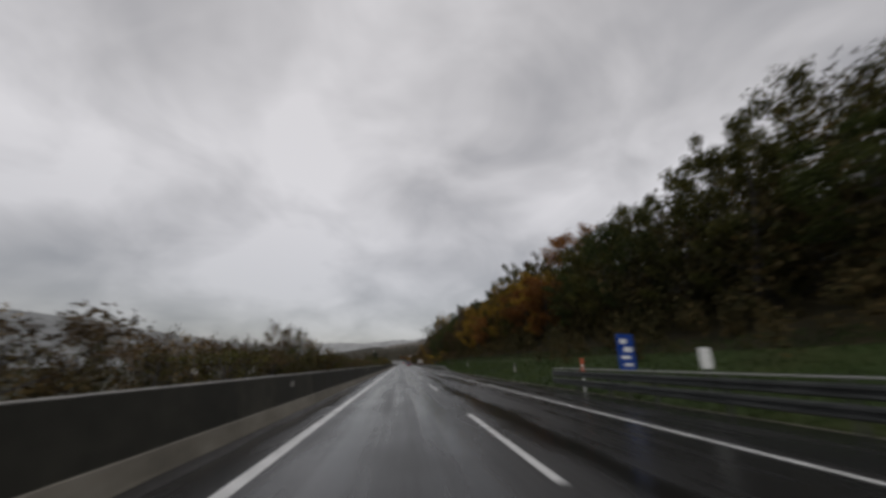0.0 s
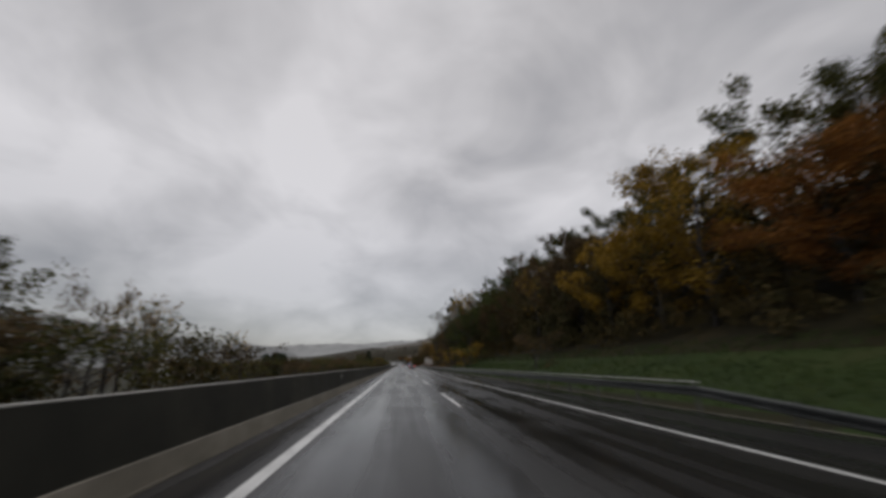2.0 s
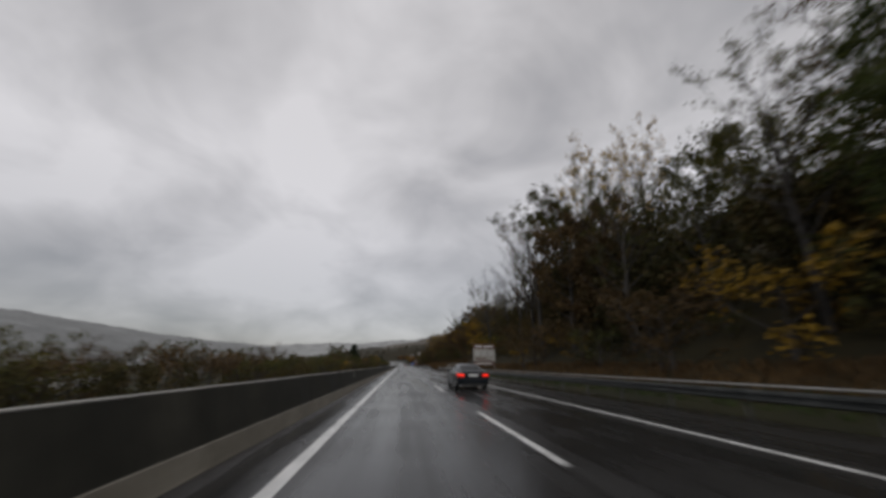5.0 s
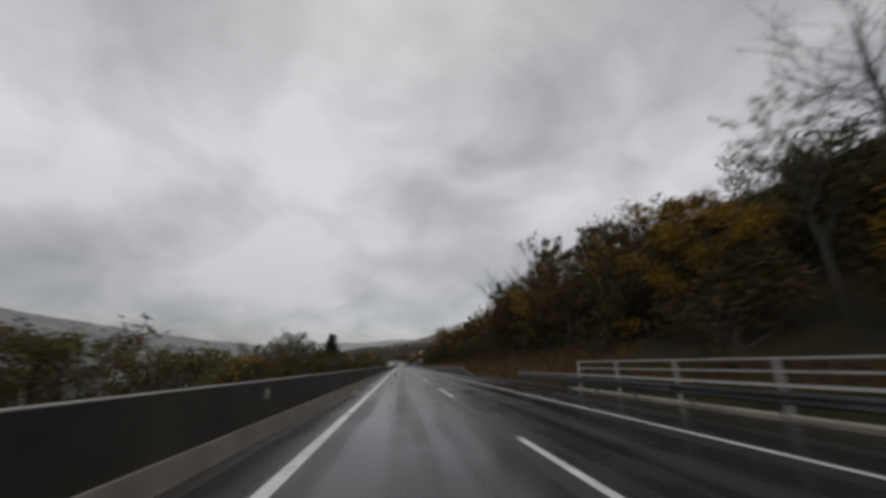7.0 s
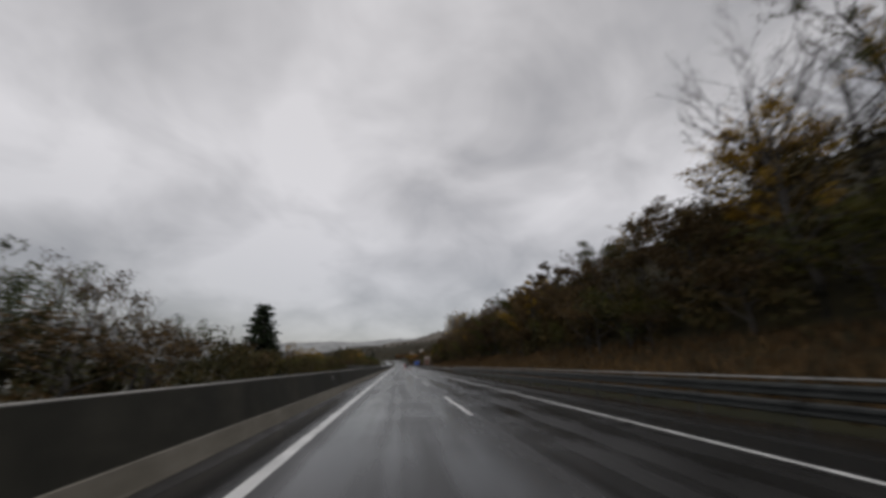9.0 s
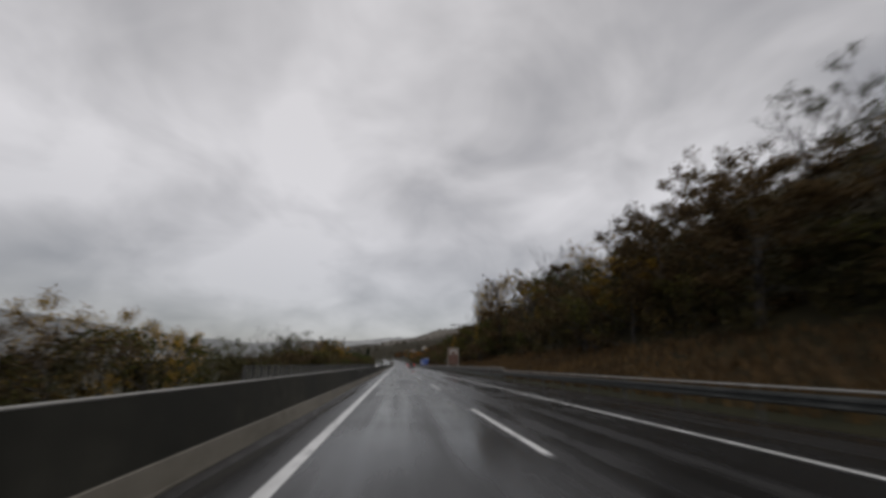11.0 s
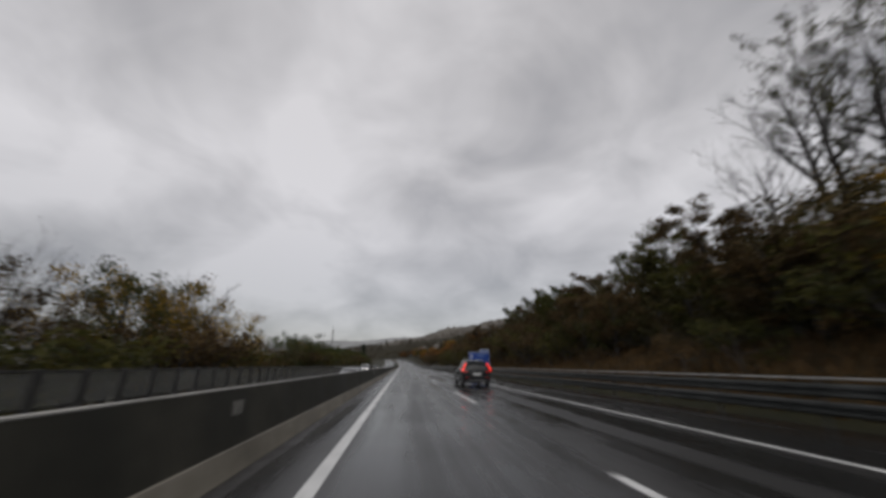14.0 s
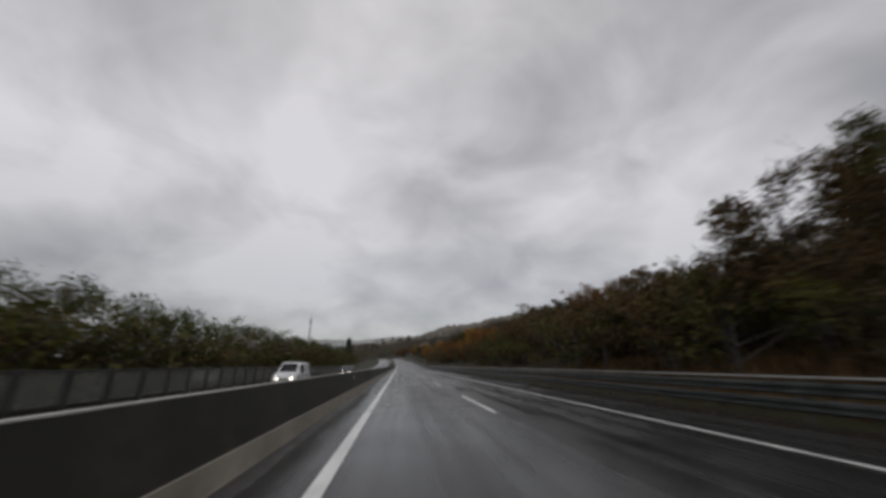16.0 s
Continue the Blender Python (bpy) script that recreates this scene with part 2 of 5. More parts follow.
M_FADED = noise_mat("faded_lettering", [(0.3, (0.13, 0.11, 0.095)), (0.7, (0.20, 0.175, 0.155))], 2, 0.5, 0.1, 0)
M_PALEBLUE = noise_mat("pale_blue_lettering", [(0.3, (0.22, 0.30, 0.44)), (0.7, (0.32, 0.40, 0.54))], 2, 0.4, 0.1, 0)
M_RED = noise_mat("red_marker_paint", [(0.3, (0.42, 0.07, 0.03)), (0.7, (0.55, 0.1, 0.04))], 4, 0.4, 0.1, 0)
M_SIGNBACK = noise_mat("grey_sign_frame", [(0.3, (0.30, 0.30, 0.30)), (0.7, (0.46, 0.46, 0.45))], 4, 0.4, 0.1, 0, metal=0.3)
M_WEATHERED = noise_mat("weathered_grey_timber", [(0.3, (0.13, 0.115, 0.10)), (0.7, (0.22, 0.20, 0.18))], 3, 0.65, 0.1, 0.3, stretch=(1, 1, 0.2))
M_DARKCAR = noise_mat("dark_car_paint", [(0.3, (0.007, 0.008, 0.009)), (0.7, (0.014, 0.015, 0.017))], 1.5, 0.2, 0.05, 0, spec=0.28)
M_BLUECAR = noise_mat("black_blue_car_paint", [(0.3, (0.006, 0.008, 0.010)), (0.7, (0.011, 0.014, 0.018))], 1.5, 0.22, 0.05, 0, spec=0.22)
M_WHITECAR = noise_mat("white_car_paint", [(0.3, (0.42, 0.43, 0.44)), (0.7, (0.54, 0.55, 0.56))], 1.2, 0.25, 0.08, 0)
M_SILVERCAR = noise_mat("silver_car_paint", [(0.3, (0.22, 0.23, 0.24)), (0.7, (0.32, 0.33, 0.34))], 1.2, 0.25, 0.08, 0, metal=0.4)
M_PLASTIC = noise_mat("black_car_plastic", [(0.3, (0.012, 0.012, 0.012)), (0.7, (0.026, 0.026, 0.026))], 6, 0.55, 0.1, 0.1)
M_CARGLASS = plain("tinted_car_glass", (0.02, 0.024, 0.026), 0.06, 0.0, 0.6)
M_CHROME = plain("chrome_trim", (0.62, 0.63, 0.64), 0.15, 1.0)
M_TYRE = noise_mat("wet_tyre_rubber", [(0.3, (0.010, 0.010, 0.010)), (0.7, (0.022, 0.022, 0.022))], 12, 0.6, 0.1, 0.2)
M_RIM = noise_mat("alloy_rim", [(0.3, (0.30, 0.30, 0.31)), (0.7, (0.48, 0.48, 0.49))], 6, 0.3, 0.1, 0, metal=0.8)
M_TAIL = glow("lit_tail_lamp", (1.0, 0.030, 0.012), 0.95)
M_LENS = glow("red_lamp_lens", (0.50, 0.012, 0.008), 0.16)
M_REFLECTOR = plain("red_reflector", (0.30, 0.012, 0.008), 0.25)
M_HEAD = glow("lit_headlamp", (1.0, 0.93, 0.80), 6.0)
M_PLATE = plain("plate_face", (0.55, 0.56, 0.56), 0.4)
M_ROOF = noise_mat("house_roof_tiles", [(0.3, (0.06, 0.035, 0.028)), (0.7, (0.12, 0.07, 0.055))], 2, 0.7, 0.1, 0.2)
M_RENDER = noise_mat("pale_house_render", [(0.3, (0.40, 0.39, 0.37)), (0.7, (0.52, 0.51, 0.49))], 0.6, 0.8, 0.1, 0.1)
M_DARKGLASS = plain("house_window_glass", (0.03, 0.034, 0.04), 0.1)
M_SCREEN = material("smoked_screen_panel", 0.15)
M_SCREEN[3].inputs["Base Color"].default_value = (0.20, 0.205, 0.19, 1)
M_SCREEN[3].inputs["Alpha"].default_value = 0.42
M_SCREEN = M_SCREEN[0]

# ---------------------------------------------------------------- shapes


def smooth(a, b, v):
    t = min(1.0, max(0.0, (v - a) / (b - a)))
    return t * t * (3 - 2 * t)


def table(rows, v):
    """Straight lines between the rows (place, value)."""
    return float(np.interp(v, [r[0] for r in rows], [r[1] for r in rows]))


def road_z(y):
    return 7.5 * smooth(640, 960, y)


def road_x(y):
    return -0.00022 * max(0.0, y - 690) ** 2


FAR_DROP = 0.42  # the far carriageway lies lower


def on_road(x, y, z=0.0, turn=0.0):
    """A pose at x across and y along the road, following its rise."""
    e = 1.0
    dz, dx = road_z(y + e) - road_z(y - e), road_x(y + e) - road_x(y - e)
    return Matrix.Translation((x + road_x(y), y, z + road_z(y))) @ Euler((math.atan2(dz, 2 * e), 0, -math.atan2(dx, 2 * e) + radians(turn))).to_matrix().to_4x4()


def mesh_of(name, verts, faces, mats, index=None, shade=False):
    me = bpy.data.meshes.new(name)
    me.from_pydata([tuple(v) for v in verts], [], faces)
    for m in (mats if isinstance(mats, (list, tuple)) else [mats]):
        me.materials.append(m)
    if index is not None:
        me.polygons.foreach_set("material_index", index)
    if shade:
        me.polygons.foreach_set("use_smooth", [True] * len(me.polygons))
    me.update()
    return me


def part(name, bm, mat, parent=None, label="", shade=False):
    """Links a bmesh, or a mesh, as one object under a thing or a part."""
    if isinstance(bm, bpy.types.Mesh):
        me = bm
    else:
        me = bpy.data.meshes.new(name)
        bm.normal_update()
        bm.to_mesh(me)
        bm.free()
        me.materials.append(mat)
        if shade:
            me.polygons.foreach_set("use_smooth", [True] * len(me.polygons))
            me.set_sharp_from_angle(angle=radians(32))
    ob = new(name, me)
    if parent is not None:
        ob.parent = parent
    if label:
        ob["label"] = label
    return ob


def box(x0, y0, z0, x1, y1, z1, bevel=0.0, bm=None):
    bm = bm or bmesh.new()
    r = bmesh.ops.create_cube(bm, size=1.0)
    bmesh.ops.scale(bm, vec=(x1 - x0, y1 - y0, z1 - z0), verts=r["verts"])
    bmesh.ops.translate(bm, vec=((x0 + x1) / 2, (y0 + y1) / 2, (z0 + z1) / 2), verts=r["verts"])
    if bevel:
        ed = list({e for v in r["verts"] for e in v.link_edges})
        bmesh.ops.bevel(bm, geom=ed, offset=bevel, segments=1, affect="EDGES")
    return bm


def tube(points, radii, sides=6, bm=None):
    """A tapered tube along points."""
    bm = bm or bmesh.new()
    rings = []
    for i, (p, r) in enumerate(zip(points, radii)):
        p = Vector(p)
        a = Vector(points[min(i + 1, len(points) - 1)]) - Vector(points[max(i - 1, 0)])
        q = a.to_track_quat("Z", "Y")
        rings.append([bm.verts.new(p + q @ Vector((r * math.cos(k * 2 * math.pi / sides), r * math.sin(k * 2 * math.pi / sides), 0))) for k in range(sides)])
    for a, b in zip(rings, rings[1:]):
        for k in range(sides):
            bm.faces.new((a[k], a[(k + 1) % sides], b[(k + 1) % sides], b[k]))
    bm.faces.new(rings[-1])
    bm.faces.new(rings[0][::-1])
    return bm


def profile_bar(profile, y0, y1, closed=True):
    """A bar along y with the given outline in x, z."""
    bm = bmesh.new()
    a = [bm.verts.new((x, y0, z)) for x, z in profile]
    b = [bm.verts.new((x, y1, z)) for x, z in profile]
    n = len(profile)
    for k in range(n if closed else n - 1):
        bm.faces.new((a[k], b[k], b[(k + 1) % n], a[(k + 1) % n]))
    if closed:
        bm.faces.new(a)
        bm.faces.new(b[::-1])
    bmesh.ops.recalc_face_normals(bm, faces=bm.faces)
    return bm


# ---------------------------------------------------------------- ground
BANK = [(-400, 0.54), (60, 0.54), (190, 0.58), (215, 0.66), (300, 0.68), (420, 0.66), (480, 0.54), (520, 0.42), (640, 0.38), (760, 0.26), (1500, 0.22)]


def ground_z(x, y):
    """Height of the land: road bed, wooded bank on the right, falling meadow on the left."""
    base = road_z(y)
    cx = x - road_x(y)
    far = 26.0 * smooth(1090, 1330, y) * smooth(900, 200, abs(x + 60))
    if far > 0:
        base += far
    if cx > 11.6:
        d = cx - 11.6
        rise = 0.34 * d if d < 5 else 1.7 + table(BANK, y) * (d - 5) * (1 - 0.28 * smooth(30, 90, d))
        rise = min(rise, 62 + 8 * math.sin(y * 0.004))
        z = base + rise - 0.05
        if d > 4:
            z += 0.5 * noise.noise((x * 0.11, y * 0.11, 0)) * smooth(4, 12, d)
        return z
    if cx < -11.4:
        d = -11.4 - cx
        z = (base - far - FAR_DROP) * (1 - smooth(20, 200, d)) + far - 0.05 - 0.22 * min(d, 30) * smooth(0, 8, d) - 0.012 * max(0, min(d, 400) - 30)
        return z + 0.35 * noise.noise((x * 0.08, y * 0.08, 5)) * smooth(1, 8, d)
    return base - 0.06 - (FAR_DROP if cx < -1.5 else 0.0)


def make_ground():
    xs = [-3000, -2200, -1500, -1000, -600, -400, -250, -160, -110, -80, -60, -48, -40, -34, -30, -26, -23, -20, -18, -16.5, -15, -13.5, -12.4, -11.5, -11.3, -6, -1.6, -1.4, 4, 9, 11.4, 11.7, 12.0, 12.6, 13.6, 14.8, 16, 17.2, 18.5, 20, 22, 24.5, 27, 30, 34, 38, 43, 48, 55, 63, 73, 85, 100, 130, 180, 260, 400, 700, 1200, 2000, 3000]
    ys = [-700, -400, -200, -100, -60] + list(range(-40, 760, 5)) + list(range(760, 1300, 15)) + [1350, 1500, 1800, 2300, 3000, 4000]
    verts = [(x, y, ground_z(x, y)) for y in ys for x in xs]
    w = len(xs)
    faces, index = [], []
    for j in range(len(ys) - 1):
        for i in range(w - 1):
            faces.append((j * w + i, j * w + i + 1, (j + 1) * w + i + 1, (j + 1) * w + i))
            xm, ym = (xs[i] + xs[i + 1]) / 2, (ys[j] + ys[j + 1]) / 2
            edge = table([(-400, 17.5), (150, 17.5), (180, 13.0), (1500, 13.0)], ym)
            index.append(1 if xm > edge or ym > 1080 else (2 if ym > 172 or xm < 0 or (ym > 84 and xm < 12) else 0))
    ob = new("ground", mesh_of("ground", verts, faces, [M_GRASS, M_FLOOR, M_DRYGROUND], index, True))
    tagged(ob, "damp grass verge and leaf-covered wooded bank", "ground", kind="structure")


make_ground()


def ribbon(name, x0, x1, y0, y1, z, mat, step=10.0, parent=None, thick=0.0):
    n = max(1, int(round((y1 - y0) / step)))
    ys = [y0 + (y1 - y0) * k / n for k in range(n + 1)]
    verts, faces = [], []
    for y in ys:
        verts += [(x0 + road_x(y), y, road_z(y) + z), (x1 + road_x(y), y, road_z(y) + z)]
    for k in range(n):
        faces.append((2 * k, 2 * k + 1, 2 * k + 3, 2 * k + 2))
    if thick:
        o = len(verts)
        verts += [(v[0], v[1], v[2] - thick) for v in verts]
        for k in range(n):
            faces.append((2 * k, 2 * k + 2, o + 2 * k + 2, o + 2 * k))
            faces.append((2 * k + 1, o + 2 * k + 1, o + 2 * k + 3, 2 * k + 3))
        faces += [(0, o, o + 1, 1), (2 * n, 2 * n + 1, o + 2 * n + 1, o + 2 * n)]
    return part(name, mesh_of(name, verts, faces, mat), None, parent)


road = ribbon("road", -1.35, 10.98, -120, 1100, 0.0, M_ASPHALT, 6, None, 0.3)
tagged(road, "rain-wet dark asphalt motorway carriageway with two lanes", "road", kind="structure")
far_road = ribbon("road_opposite", -10.9, -1.62, -120, 1100, -FAR_DROP, M_ASPHALT, 6, None, 0.3)
tagged(far_road, "rain-wet asphalt carriageway behind the concrete barrier", "road", kind="structure")

LANE, EDGE = 3.75, 7.52
ribbon("edge_line", -0.10, 0.10, -120, 1100, 0.005, M_PAINT, 6, road)["label"] = "solid white painted edge line"
ribbon("edge_line", EDGE - 0.08, EDGE + 0.08, -120, 1100, 0.005, M_PAINT, 6, road)["label"] = "solid white painted edge line"
ribbon("edge_line", -2.35, -2.15, -120, 1100, 0.005 - FAR_DROP, M_PAINT, 6, far_road)
ribbon("edge_line", -9.7, -9.5, -120, 1100, 0.005 - FAR_DROP, M_PAINT, 6, far_road)
for k in range(-4, 80):
    ribbon("lane_dash", LANE - 0.075, LANE + 0.075, 15.0 * k, 15.0 * k + 6, 0.005, M_PAINT, 6, road)
    ribbon("lane_dash", -5.95, -5.8, 15.0 * k + 4, 15.0 * k + 10, 0.005 - FAR_DROP, M_PAINT, 6, far_road)
# pale edge of the lay-by paving beside the grass
ribbon("shoulder_edge", 10.98, 11.12, -120, 175, -0.004, M_FOOT, 6, road)["label"] = "pale concrete gutter strip along the shoulder"

# ---------------------------------------------------------------- concrete median barrier


def make_barrier():
    L = 5.98
    thing = new("concrete_barrier")
    # base paler than the wall: its sky light is put into the colour
    foot = [(-1.02, 0.0), (-1.022, 0.05), (-1.03, 0.07), (-1.085, 0.325), (-1.095, 0.335), (-1.625, 0.335), (-1.635, 0.325), (-1.72, -FAR_DROP), (-1.60, -FAR_DROP), (-1.34, -0.01)]
    part("base", profile_bar(foot, 0.0, L), M_FOOT, thing, "damp sloping base, coloured paler for the sky light on it")
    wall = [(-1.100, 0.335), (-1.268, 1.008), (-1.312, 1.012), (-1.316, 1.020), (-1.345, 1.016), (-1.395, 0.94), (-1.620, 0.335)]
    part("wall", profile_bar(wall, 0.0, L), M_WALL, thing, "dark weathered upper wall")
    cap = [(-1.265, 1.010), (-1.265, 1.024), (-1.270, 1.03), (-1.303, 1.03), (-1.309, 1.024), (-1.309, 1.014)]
    part("cap", profile_bar(cap, 0.0, L), M_CAP, thing, "wet top edge, sky highlight painted pale")
    tagged(thing, "dark weathered concrete median barrier section with pale foot", "barrier", "median barrier")
    return thing


barrier = make_barrier()
barrier.matrix_basis = on_road(0, -60)
for k in range(1, 190):
    copy_thing(barrier, on_road(0, -60 + 6.0 * k))
# wet silt drifted against the foot, with an uneven outer edge


def make_silt():
    r = random.Random(77)
    V, F = [], []
    n = 1200
    for k in range(n + 1):
        y = -60 + k
        e = 0.5 + 0.5 * noise.noise((y * 0.21, 3.3, 0)) + 0.25 * noise.noise((y * 0.9, 8.1, 0))
        w, h = 0.12 + 0.16 * max(0.0, e), 0.018 + 0.035 * max(0.0, e)
        x, z = road_x(y), road_z(y)
        V += [(x - 1.015, y, z + h), (x - 1.015 + w * 0.5, y + r.uniform(-0.2, 0.2), z + h * 0.7), (x - 1.015 + w + r.uniform(-0.03, 0.03), y, z + 0.003)]
    for k in range(n):
        a = 3 * k
        F += [(a, a + 1, a + 4, a + 3), (a + 1, a + 2, a + 5, a + 4)]
    ob = part("gutter_silt", mesh_of("gutter_silt", V, F, M_DEBRIS, None, True), None, road, "black wet silt along the barrier foot")
    ob["kind"] = "stuff"


make_silt()
# small upright reflectors on the wall face
reflector = new("barrier_reflector")
part("plate", box(-1.205, -0.05, 0.60, -1.188, 0.05, 0.86, 0.003), M_CAP, reflector)
part("bracket", box(-1.225, -0.02, 0.68, -1.205, 0.02, 0.80), M_POST, reflector)
tagged(reflector, "small pale upright reflector plate on the barrier wall", "reflector", "barrier reflectors")
reflector.matrix_basis = on_road(0, 21.5)
for k in range(1, 24):
    copy_thing(reflector, on_road(0, 21.5 + 25.0 * k))

# ---------------------------------------------------------------- steel guardrail


def w_beam(z, x=10.85, y0=0.0, y1=12.0):
    prof = [(0.0, -0.155), (-0.075, -0.11), (-0.075, -0.05), (0.0, -0.012), (0.0, 0.012), (-0.075, 0.05), (-0.075, 0.11), (0.0, 0.155)]
    outer = [(x + a, z + b) for a, b in prof]
    inner = [(x + a + 0.006, z + b) for a, b in reversed(prof)]
    return profile_bar(outer + inner, y0, y1)


def make_rail(tall):
    """Corrugated beam on posts with a slim box rail along the top."""
    thing = new("guardrail")
    top = 1.12 if tall else 0.89
    part("beam", w_beam(top - 0.29), M_STEEL, thing)
    if tall:
        part("beam", w_beam(top - 0.69), M_STEEL, thing)
    part("top_rail", box(10.83, 0.0, top - 0.045, 10.93, 12.0, top, 0.006), M_TOPRAIL, thing, "wet box rail, sky reflection painted pale")
    for k in range(4):
        part("post", box(10.94, 3 * k + 0.2, -0.3, 11.03, 3 * k + 0.26, top - 0.02, 0.004), M_POST, thing)
        part("spacer", box(10.862, 3 * k + 0.17, top - 0.37, 10.94, 3 * k + 0.29, top - 0.21), M_POST, thing)
    tagged(thing, ("tall wet grey steel guardrail with a pale top rail" if tall else "low wet grey steel guardrail with a pale top rail"), "guardrail", "roadside guardrail")
    return thing


rail_double, rail_single = make_rail(True), make_rail(False)
used = set()
for first, last, kind in ((-100, 32, 2), (88, 262, 1), (294, 366, 2), (366, 402, 1), (402, 1100, 2)):
    y = first
    while y < last - 1:
        src = rail_double if kind == 2 else rail_single
        if kind in used:
            copy_thing(src, on_road(0, y))
        else:
            src.matrix_basis = on_road(0, y)
            used.add(kind)
        y += 12
# sloping rail ends that dip into the ground
for y, z, turn in ((80, 0.72, 1), (286, 0.72, 1)):
    thing = new("guardrail_end")
    bm = w_beam(0.60, 10.85, 0, 8)
    for v in bm.verts:
        if v.co.y < 4:
            v.co.z -= 0.65
    part("beam", bm, M_STEEL, thing)
    part("post", box(10.90, 5.2, -0.3, 11.0, 5.26, 0.55, 0.004), M_POST, thing)
    thing.matrix_basis = on_road(0, y)
    tagged(thing, "guardrail end section sloping down into the grass", "guardrail", "roadside guardrail")

# ---------------------------------------------------------------- white parapet beside a culvert


def make_parapet():
    thing = new("parapet_railing")
    L = 24.0
    for z in (1.50, 1.15, 0.80):
        part("rail", box(-0.03, 0, z - 0.035, 0.03, L, z + 0.035, 0.01), M_WHITEMETAL, thing)
    for k in range(7):
        part("post", box(-0.04, 4 * k - 0.07 + (0.07 if k == 0 else 0) - (0.07 if k == 6 else 0), -0.2, 0.04, 4 * k + 0.07, 1.53, 0.008), M_WHITEMETAL, thing)
    thing.matrix_basis = on_road(12.0, 236, 0.05)
    tagged(thing, "white painted metal parapet railing behind the guardrail", "railing")
    part("slab", box(-0.5, -0.5, -0.5, 0.6, L + 0.5, 0.05, 0.02), M_FOOT, thing, "low concrete footing")


make_parapet()

# ---------------------------------------------------------------- fence along the far carriageway


def make_fence():
    thing = new("roadside_fence")
    part("top_rail", box(-0.03, 0, 1.42, 0.03, 2.0, 1.50, 0.008), M_DARKRAIL, thing)
    part("bottom_rail", box(-0.025, 0, 0.25, 0.025, 2.0, 0.31, 0.006), M_DARKRAIL, thing)
    part("post", box(-0.08, 0.0, -0.4, 0.08, 0.26, 1.53, 0.01), M_DARKRAIL, thing)
    part("panel", box(-0.008, 0.25, 0.33, 0.008, 1.98, 1.41), M_SCREEN, thing, "smoked see-through panel")
    tagged(thing, "dark steel fence bay with a smoked panel", "fence", "fence beside the far carriageway")
    return thing


fence = make_fence()
fence.matrix_basis = on_road(-11.2, 402, -FAR_DROP)
for k in range(1, 112):
    copy_thing(fence, on_road(-11.2, 402 + 2.0 * k, -FAR_DROP))

# ---------------------------------------------------------------- signs


def panel(name, x0, z0, x1, z1, mat, parent, y=0.0, thick=0.03, bevel=0.0, label=""):
    return part(name, box(x0, y, z0, x1, y + thick, z1, bevel), mat, parent, label)


def bars(parent, rows, y, mat):
    for x0, z0, x1, z1 in rows:
        panel("lettering_bar", x0, z0, x1, z1, mat, parent, y, 0.006)


def direction_sign():
    thing = new("direction_sign")
    for x in (0.55, 2.65):
        part("post", tube([(x, 0.12, -1.2), (x, 0.12, 3.3)], [0.06, 0.06], 8), M_POST, thing)
    face = panel("face", 0, 1.25, 3.2, 3.42, M_BLUE, thing, 0, 0.05, 0.01)
    for x0, z0, x1, z1 in ((0, 1.25, 3.2, 1.29), (0, 3.38, 3.2, 3.42), (0, 1.29, 0.04, 3.38), (3.16, 1.29, 3.2, 3.38)):
        panel("border", x0, z0, x1, z1, M_WHITE, face, -0.006, 0.006)
    # straight-on shaft with a branch to the right
    panel("arrow", 0.34, 1.55, 0.47, 2.85, M_WHITE, face, -0.007, 0.007)
    for pts in (((0.25, 2.85), (0.56, 2.85), (0.405, 3.1)), ((0.47, 1.72), (1.0, 2.02), (1.0, 2.15), (0.47, 1.86)), ((0.92, 1.92), (1.26, 2.28), (0.88, 2.26))):
        bm = bmesh.new()
        fr = [bm.verts.new((x, -0.008, z)) for x, z in pts]
        bk = [bm.verts.new((x, 0.0, z)) for x, z in pts]
        bm.faces.new(fr)
        for i in range(len(pts)):
            bm.faces.new((fr[i], fr[(i + 1) % len(pts)], bk[(i + 1) % len(pts)], bk[i]))
        part("arrow", bm, M_WHITE, face)
    bars(face, ((0.85, 3.07, 2.85, 3.125), (1.45, 2.78, 2.40, 2.835), (1.15, 2.22, 1.48, 2.36), (1.2, 1.80, 2.75, 1.86)), -0.007, M_PALEBLUE)
    plate = panel("exit_plate", 1.7, 3.44, 3.15, 3.84, M_BLUE, thing, 0, 0.04, 0.01, "small blue exit plate with white edge")
    for x0, z0, x1, z1 in ((1.7, 3.44, 3.15, 3.48), (1.7, 3.80, 3.15, 3.84), (1.7, 3.48, 1.74, 3.80), (3.11, 3.48, 3.15, 3.80)):
        panel("border", x0, z0, x1, z1, M_WHITE, plate, -0.006, 0.006)
    bars(plate, ((1.86, 3.58, 2.15, 3.70), (2.3, 3.60, 2.95, 3.68)), -0.007, M_PALEBLUE)
    thing.matrix_basis = on_road(10.95, 522, -0.14)
    tagged(thing, "blue motorway exit sign with white arrows and border", "sign")


